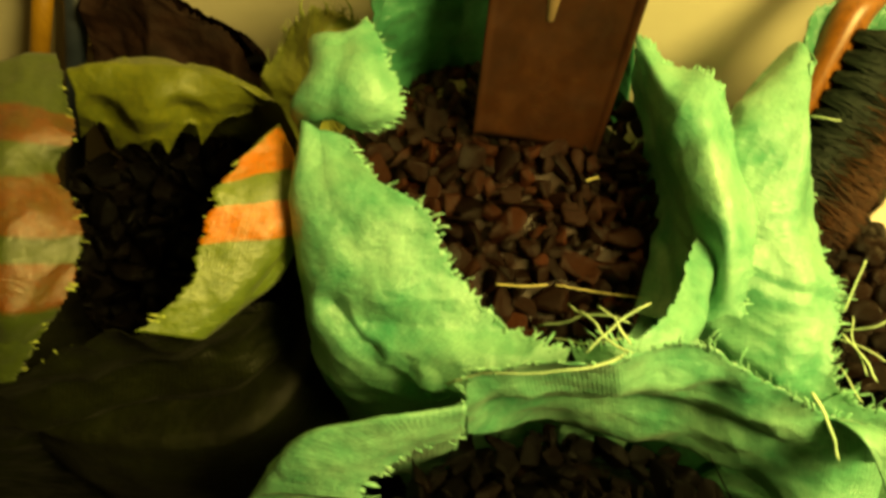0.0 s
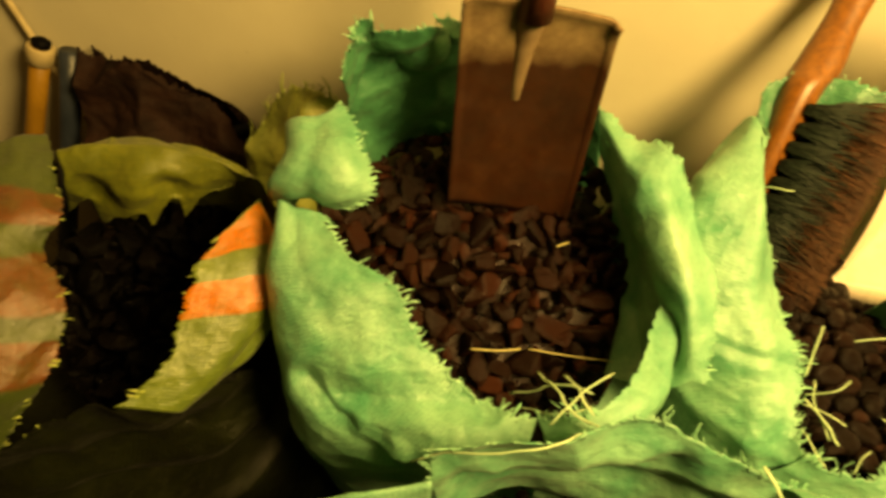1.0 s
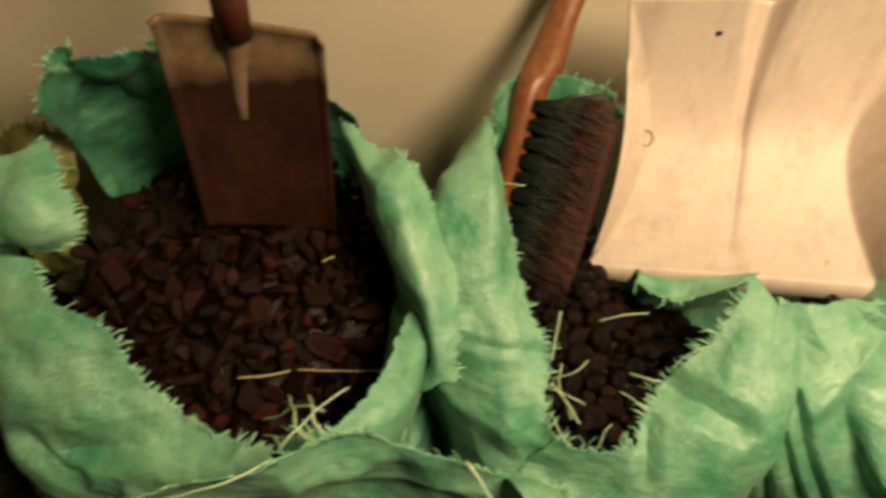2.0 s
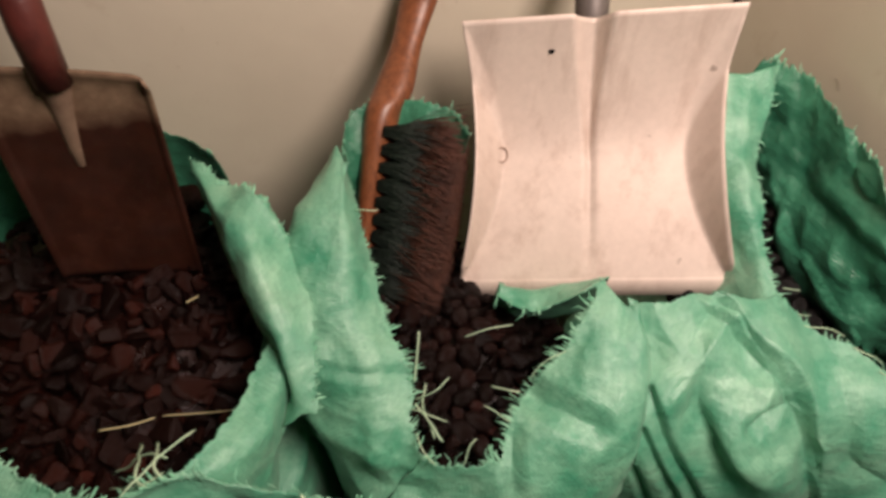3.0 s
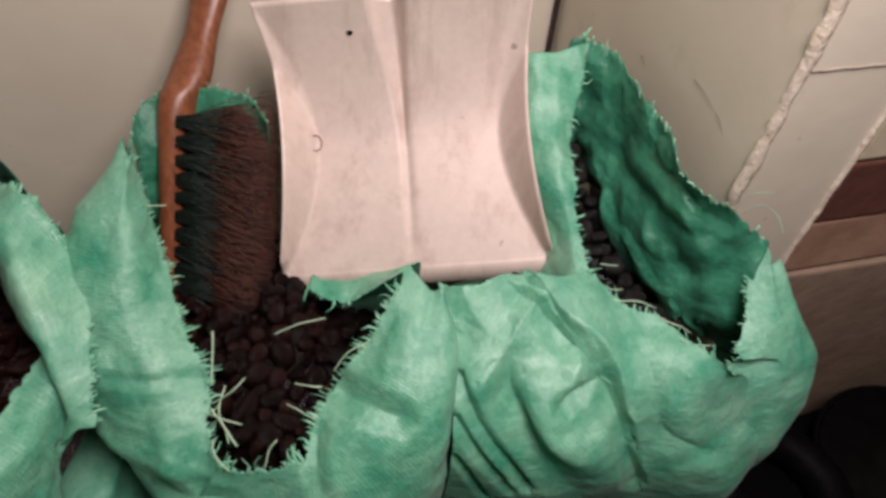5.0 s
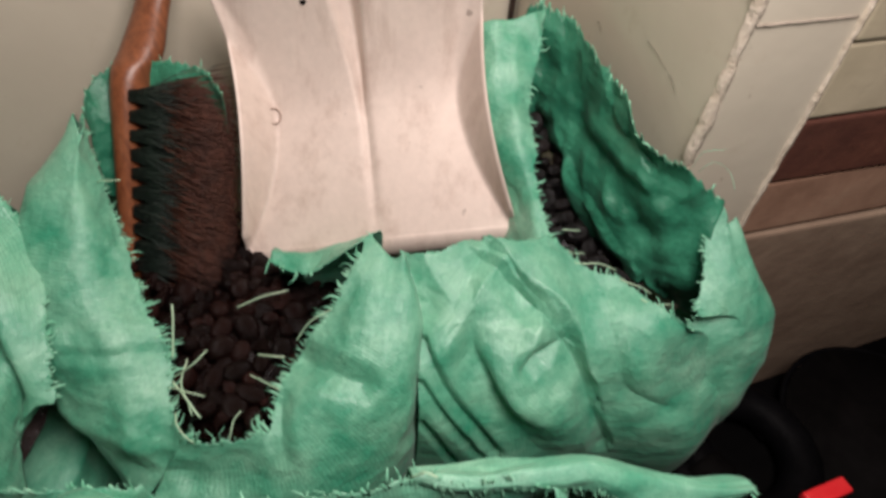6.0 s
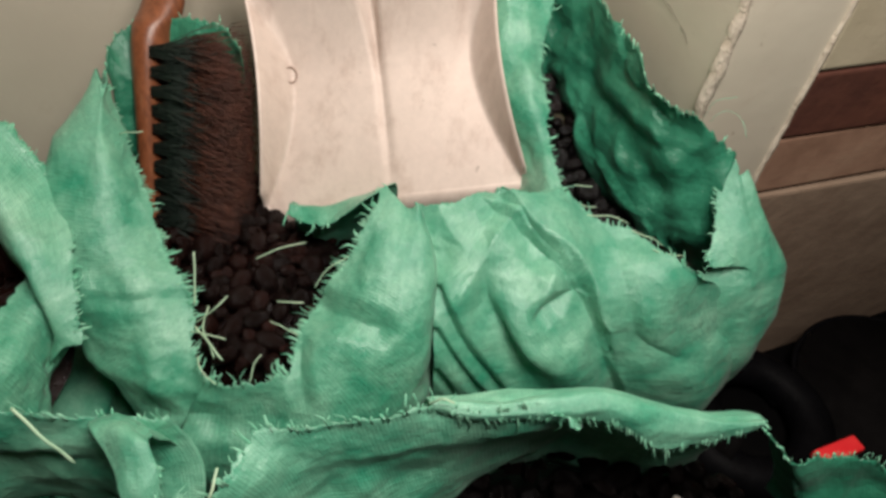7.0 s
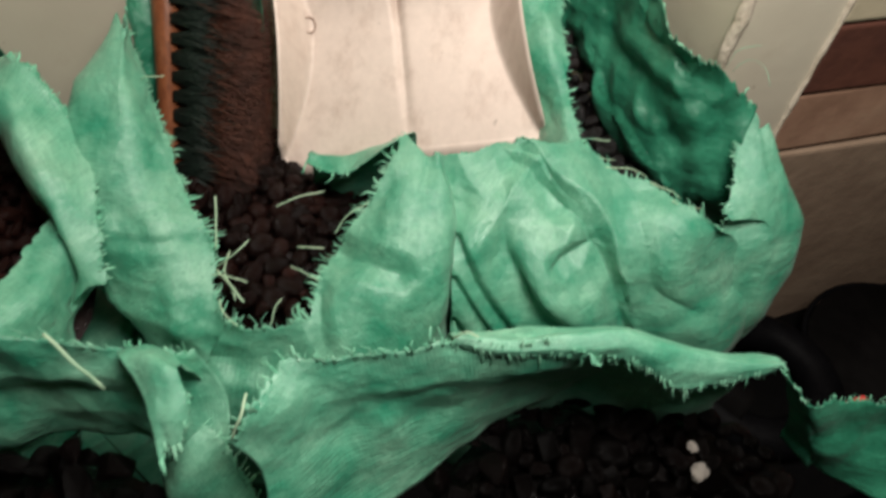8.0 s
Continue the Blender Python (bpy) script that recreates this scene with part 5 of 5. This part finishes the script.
loose("straw", "yellow straw lying on the coal", "straw", [(0.135, 0.441, 0.514), (0.159, 0.441, 0.515), (0.181, 0.444, 0.516)], 0.00092, M_STRAW)
loose("straw", "thin yellow straw lying on the coal", "straw", [(0.187, 0.444, 0.516), (0.220, 0.441, 0.514), (0.262, 0.436, 0.517)], 0.00059, M_STRAW)
loose("straw", "short yellow straw on the coal", "straw", [(0.211, 0.534, 0.556), (0.217, 0.536, 0.557), (0.223, 0.538, 0.558)], 0.00092, M_STRAW)
loose("plastic_strand", "long pale plastic strand along the rim", "strand", [(0.104, 0.293, 0.630), (0.130, 0.292, 0.650), (0.168, 0.290, 0.665), (0.193, 0.298, 0.665), (0.204, 0.305, 0.660)], 0.00076, M_STRAND)
loose("plastic_strand", "pale curled plastic strand over the rim", "strand", [(0.190, 0.397, 0.560), (0.201, 0.367, 0.590), (0.208, 0.346, 0.600), (0.227, 0.335, 0.600)], 0.00126, M_STRAND)
loose("plastic_strand", "pale curled plastic strand over the rim", "strand", [(0.170, 0.380, 0.550), (0.188, 0.377, 0.570), (0.207, 0.372, 0.590), (0.225, 0.360, 0.600)], 0.00105, M_STRAND)
loose("plastic_strand", "pale curled plastic strand over the rim", "strand", [(0.194, 0.336, 0.600), (0.208, 0.350, 0.600), (0.221, 0.364, 0.600), (0.242, 0.379, 0.600)], 0.00084, M_STRAND)
loose("plastic_strand", "pale curled plastic strand over the rim", "strand", [(0.209, 0.385, 0.580), (0.217, 0.359, 0.600), (0.224, 0.343, 0.600)], 0.00118, M_STRAND)
loose("plastic_strand", "pale curled plastic strand over the rim", "strand", [(0.176, 0.362, 0.570), (0.202, 0.348, 0.590), (0.224, 0.351, 0.600)], 0.00067, M_STRAND)
loose("straw", "pale straw lying on the nuggets", "straw", [(0.457, 0.451, 0.550), (0.479, 0.452, 0.555), (0.502, 0.452, 0.555)], 0.00067, M_STRAND)
loose("straw", "pale straw standing in the coal", "straw", [(0.413, 0.441, 0.585), (0.409, 0.427, 0.570), (0.404, 0.412, 0.555)], 0.00092, M_STRAND)
loose("plastic_strand", "pale plastic strand at the torn rim", "strand", [(0.403, 0.398, 0.550), (0.417, 0.396, 0.560), (0.431, 0.405, 0.565)], 0.00067, M_STRAND)
loose("plastic_strand", "pale plastic strand at the torn rim", "strand", [(0.402, 0.395, 0.550), (0.411, 0.373, 0.550), (0.419, 0.359, 0.545)], 0.00092, M_STRAND)
loose("plastic_strand", "pale plastic strand at the torn rim", "strand", [(0.413, 0.413, 0.550), (0.408, 0.389, 0.550), (0.413, 0.363, 0.545)], 0.00076, M_STRAND)
loose("plastic_strand", "pale plastic strand at the torn rim", "strand", [(0.467, 0.396, 0.555), (0.477, 0.388, 0.560), (0.488, 0.383, 0.560)], 0.00076, M_STRAND)
loose("plastic_strand", "pale plastic strand at the torn rim", "strand", [(0.497, 0.391, 0.565), (0.511, 0.397, 0.575), (0.531, 0.401, 0.585)], 0.00059, M_STRAND)
loose("plastic_strand", "pale plastic strand at the torn rim", "strand", [(0.375, 0.542, 0.635), (0.385, 0.538, 0.640), (0.394, 0.537, 0.640)], 0.00055, M_STRAND)
for root, mid, tip in (((0.398, 0.392, 0.548), (0.409, 0.380, 0.556), (0.424, 0.372, 0.552)),
                       ((0.398, 0.376, 0.536), (0.401, 0.360, 0.540), (0.410, 0.346, 0.532)),
                       ((0.432, 0.346, 0.526), (0.438, 0.356, 0.534), (0.446, 0.362, 0.536)), ((0.476, 0.370, 0.540), (0.466, 0.376, 0.546), (0.458, 0.386, 0.546))):
    loose("plastic_strand", "pale plastic strand at the torn rim", "strand", [root, mid, tip], 0.0006, M_STRAND)
loose("plastic_strand", "pale plastic strand over the coal", "strand", [(0.758, 0.433, 0.570), (0.767, 0.432, 0.568), (0.777, 0.431, 0.565)], 0.00067, M_STRAND)
loose("plastic_strand", "pale plastic strand over the coal", "strand", [(0.734, 0.411, 0.585), (0.744, 0.400, 0.580), (0.764, 0.400, 0.570)], 0.00067, M_STRAND)
loose("plastic_strand", "pale plastic strand over the coal", "strand", [(0.744, 0.386, 0.580), (0.764, 0.379, 0.575), (0.787, 0.377, 0.565)], 0.00067, M_STRAND)
loose("plastic_strand", "pale plastic strand over the coal", "strand", [(0.775, 0.361, 0.575), (0.788, 0.352, 0.570), (0.804, 0.347, 0.560)], 0.00067, M_STRAND)
loose("plastic_strand", "pale plastic strand over the coal", "strand", [(0.781, 0.337, 0.575), (0.795, 0.330, 0.570), (0.814, 0.330, 0.560)], 0.00059, M_STRAND)
loose("plastic_strand", "dark thread curling from the torn edge", "strand", [(0.837, 0.383, 0.660), (0.845, 0.380, 0.675), (0.843, 0.360, 0.680), (0.842, 0.349, 0.670)], 0.00025, M_FRINGE)
loose("plastic_strand", "dark thread curling from the torn edge", "strand", [(0.835, 0.391, 0.660), (0.839, 0.387, 0.680), (0.846, 0.377, 0.690)], 0.00025, M_FRINGE)
loose("plastic_strand", "pale plastic strand hanging on the folded rim", "strand", [(0.317, 0.306, 0.630), (0.328, 0.289, 0.620), (0.338, 0.278, 0.600)], 0.00105, M_STRAND)
loose("plastic_strand", "pale plastic strand by the frayed corner", "strand", [(0.421, 0.237, 0.620), (0.414, 0.227, 0.615), (0.405, 0.223, 0.600)], 0.00092, M_STRAND)
loose("plastic_strand", "pale looped strand on the folded rim", "strand", [(0.544, 0.240, 0.615), (0.550, 0.235, 0.625), (0.558, 0.231, 0.622)], 0.00076, M_STRAND)


# ---- hearth side: tools and clutter in the dark beside the last sack ----
def ash_bucket():
    ob = thing("metal_pail", "soot-black metal pail lying beside the hearth", "pail", (1.20, 0.22, 0.0))
    bm = tube(bmesh.new(), [(1.20, 0.22, 0.0), (1.20, 0.22, 0.10), (1.20, 0.22, 0.26)], [0.10, 0.115, 0.13], 28)
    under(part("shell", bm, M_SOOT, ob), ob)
    for z, r in ((0.255, 0.134), (0.10, 0.118), (0.02, 0.104)):
        bm = bmesh.new()
        pts = [(1.20 + r * math.cos(a), 0.22 + r * math.sin(a), z) for a in [k * math.tau / 40 for k in range(41)]]
        under(part("hoop", tube(bm, pts, 0.004, 6, False), M_RUBBER, ob), ob)


ash_bucket()


def coiled_hose():
    ob = thing("hose", "black rubber hose coiled on the floor", "hose", (1.0, 0.30, 0.0))
    pts = []
    for k in range(90):
        a = k / 89 * math.tau * 1.6
        r = 0.075 + 0.012 * math.sin(a * 0.5)
        pts.append((1.0 + r * math.cos(a), 0.275 + r * math.sin(a), 0.235 + 0.018 * k / 89))
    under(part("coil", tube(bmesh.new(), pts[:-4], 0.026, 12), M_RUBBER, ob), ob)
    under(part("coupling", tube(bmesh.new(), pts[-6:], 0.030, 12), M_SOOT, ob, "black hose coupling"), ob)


# darkness of the corner put into the colours of box, hose and pail
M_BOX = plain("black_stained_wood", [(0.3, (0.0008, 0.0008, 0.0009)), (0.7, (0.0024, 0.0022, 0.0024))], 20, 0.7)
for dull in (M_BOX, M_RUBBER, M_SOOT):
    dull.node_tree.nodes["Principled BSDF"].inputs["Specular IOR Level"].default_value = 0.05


def storage_box():
    ob = thing("wooden_box", "near-black wooden box beside the sacks", "box", (1.12, 0.22, 0.0))
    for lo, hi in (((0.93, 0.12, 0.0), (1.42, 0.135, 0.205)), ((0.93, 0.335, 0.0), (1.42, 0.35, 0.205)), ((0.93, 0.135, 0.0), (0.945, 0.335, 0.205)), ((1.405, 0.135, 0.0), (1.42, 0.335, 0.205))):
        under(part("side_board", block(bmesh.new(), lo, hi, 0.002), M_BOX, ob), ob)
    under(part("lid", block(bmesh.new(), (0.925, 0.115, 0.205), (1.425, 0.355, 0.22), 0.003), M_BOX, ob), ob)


storage_box()
coiled_hose()


def lighter_box():
    ob = thing("red_packet", "bright red plastic packet lying in the shadows", "packet", (1.03, 0.19, 0.22))
    bm = block(bmesh.new(), (0.975, 0.172, 0.322), (1.032, 0.190, 0.336), 0.003)
    under(part("packet_body", bm, M_RED, ob), ob)
    bm = block(bmesh.new(), (0.982, 0.175, 0.2205), (1.026, 0.187, 0.3215), 0.002)
    under(part("packet_sleeve", bm, M_RUBBER, ob, "black lower sleeve"), ob)


lighter_box()

M_ASH = plain("pale_ash", [(0.3, (0.20, 0.18, 0.16)), (0.7, (0.46, 0.43, 0.38))], 90, 0.9, 0, 0.6, 0.003)
for place, size, turn in (((0.716, 0.145, 0.487), 0.013, 0.4), ((0.724, 0.164, 0.484), 0.008, 1.3)):
    bm = bmesh.new()
    bmesh.ops.create_icosphere(bm, subdivisions=3, radius=0.5)
    for v in bm.verts:
        v.co *= 1 + 0.45 * noise.noise(v.co * 3 + Vector((turn * 9, 0, 0)))
    lump = part("ash_lump", bm, M_ASH)
    lump.matrix_world = Matrix.Translation(place) @ Euler((0.3, 0.2, turn)).to_matrix().to_4x4() @ Matrix.Diagonal((size * 1.2, size, size * 0.8, 1))
    tagged(lump, "pale crumbling ash lump among the black coal", "ash")

# ---- bare bricks of the fireplace, course by course ----
rng = random.Random(77)
M_BRICK_MID = plain("brown_brick", [(0.25, (0.17, 0.090, 0.052)), (0.55, (0.36, 0.225, 0.145)), (0.8, (0.46, 0.33, 0.22))], 9, 0.75, 0, 0.4, 0.003)
M_BRICK_PAINT = plain("cream_painted_brick", [(0.25, (0.36, 0.32, 0.21)), (0.75, (0.52, 0.47, 0.33))], 9, 0.7, 0, 0.4, 0.003)


def brick_mesh(material, wide):
    bm = block(bmesh.new(), (-wide / 2, -0.02, -0.0355), (wide / 2, 0.02, 0.0355), 0.003)
    for v in bm.verts:
        v.co += Vector((noise.noise(v.co * 60), noise.noise(v.co * 60 + Vector((5, 5, 5))), noise.noise(v.co * 60 + Vector((9, 1, 7))))) * 0.0015
    return mesh_of("brick", bm, material, False)


kinds = [M_BRICK, M_BRICK_MID, M_BRICK_PAINT]
whole, halves = [brick_mesh(m, 0.221) for m in kinds], [brick_mesh(m, 0.109) for m in kinds]
for course in range(7, 14):
    z = 0.5645 + 0.0735 * (course - 7)
    x = BRICK_X + 0.004
    first = True
    while x < 2.0:
        half = first and course in (9, 11, 13)
        wide = 0.109 if half else 0.221
        k = {7: 1, 8: 0}.get(course, 2)
        ob = new("brick", halves[k] if half else whole[k])
        ob.parent = jamb
        ob.location = (x + wide / 2, FRONT + 0.0195 + rng.uniform(-0.0025, 0.0015), z)
        ob.rotation_euler = (rng.uniform(-0.01, 0.01), rng.uniform(-0.008, 0.008), rng.uniform(-0.01, 0.01))
        x += wide + 0.004
        first = False

# pale plastered plinth below the bricks, rounded at its lower edge
bm = block(bmesh.new(), (BRICK_X + 0.003, FRONT - 0.004, 0.0), (2.1, FRONT + 0.011, 0.524), 0.004)
plinth = part("wall_plinth", bm, M_BRICK_PALE, None, smooth=False)
plinth.matrix_world = SKEW
tagged(plinth, "sooted buff render below the bricks", "wall", kind="structure")
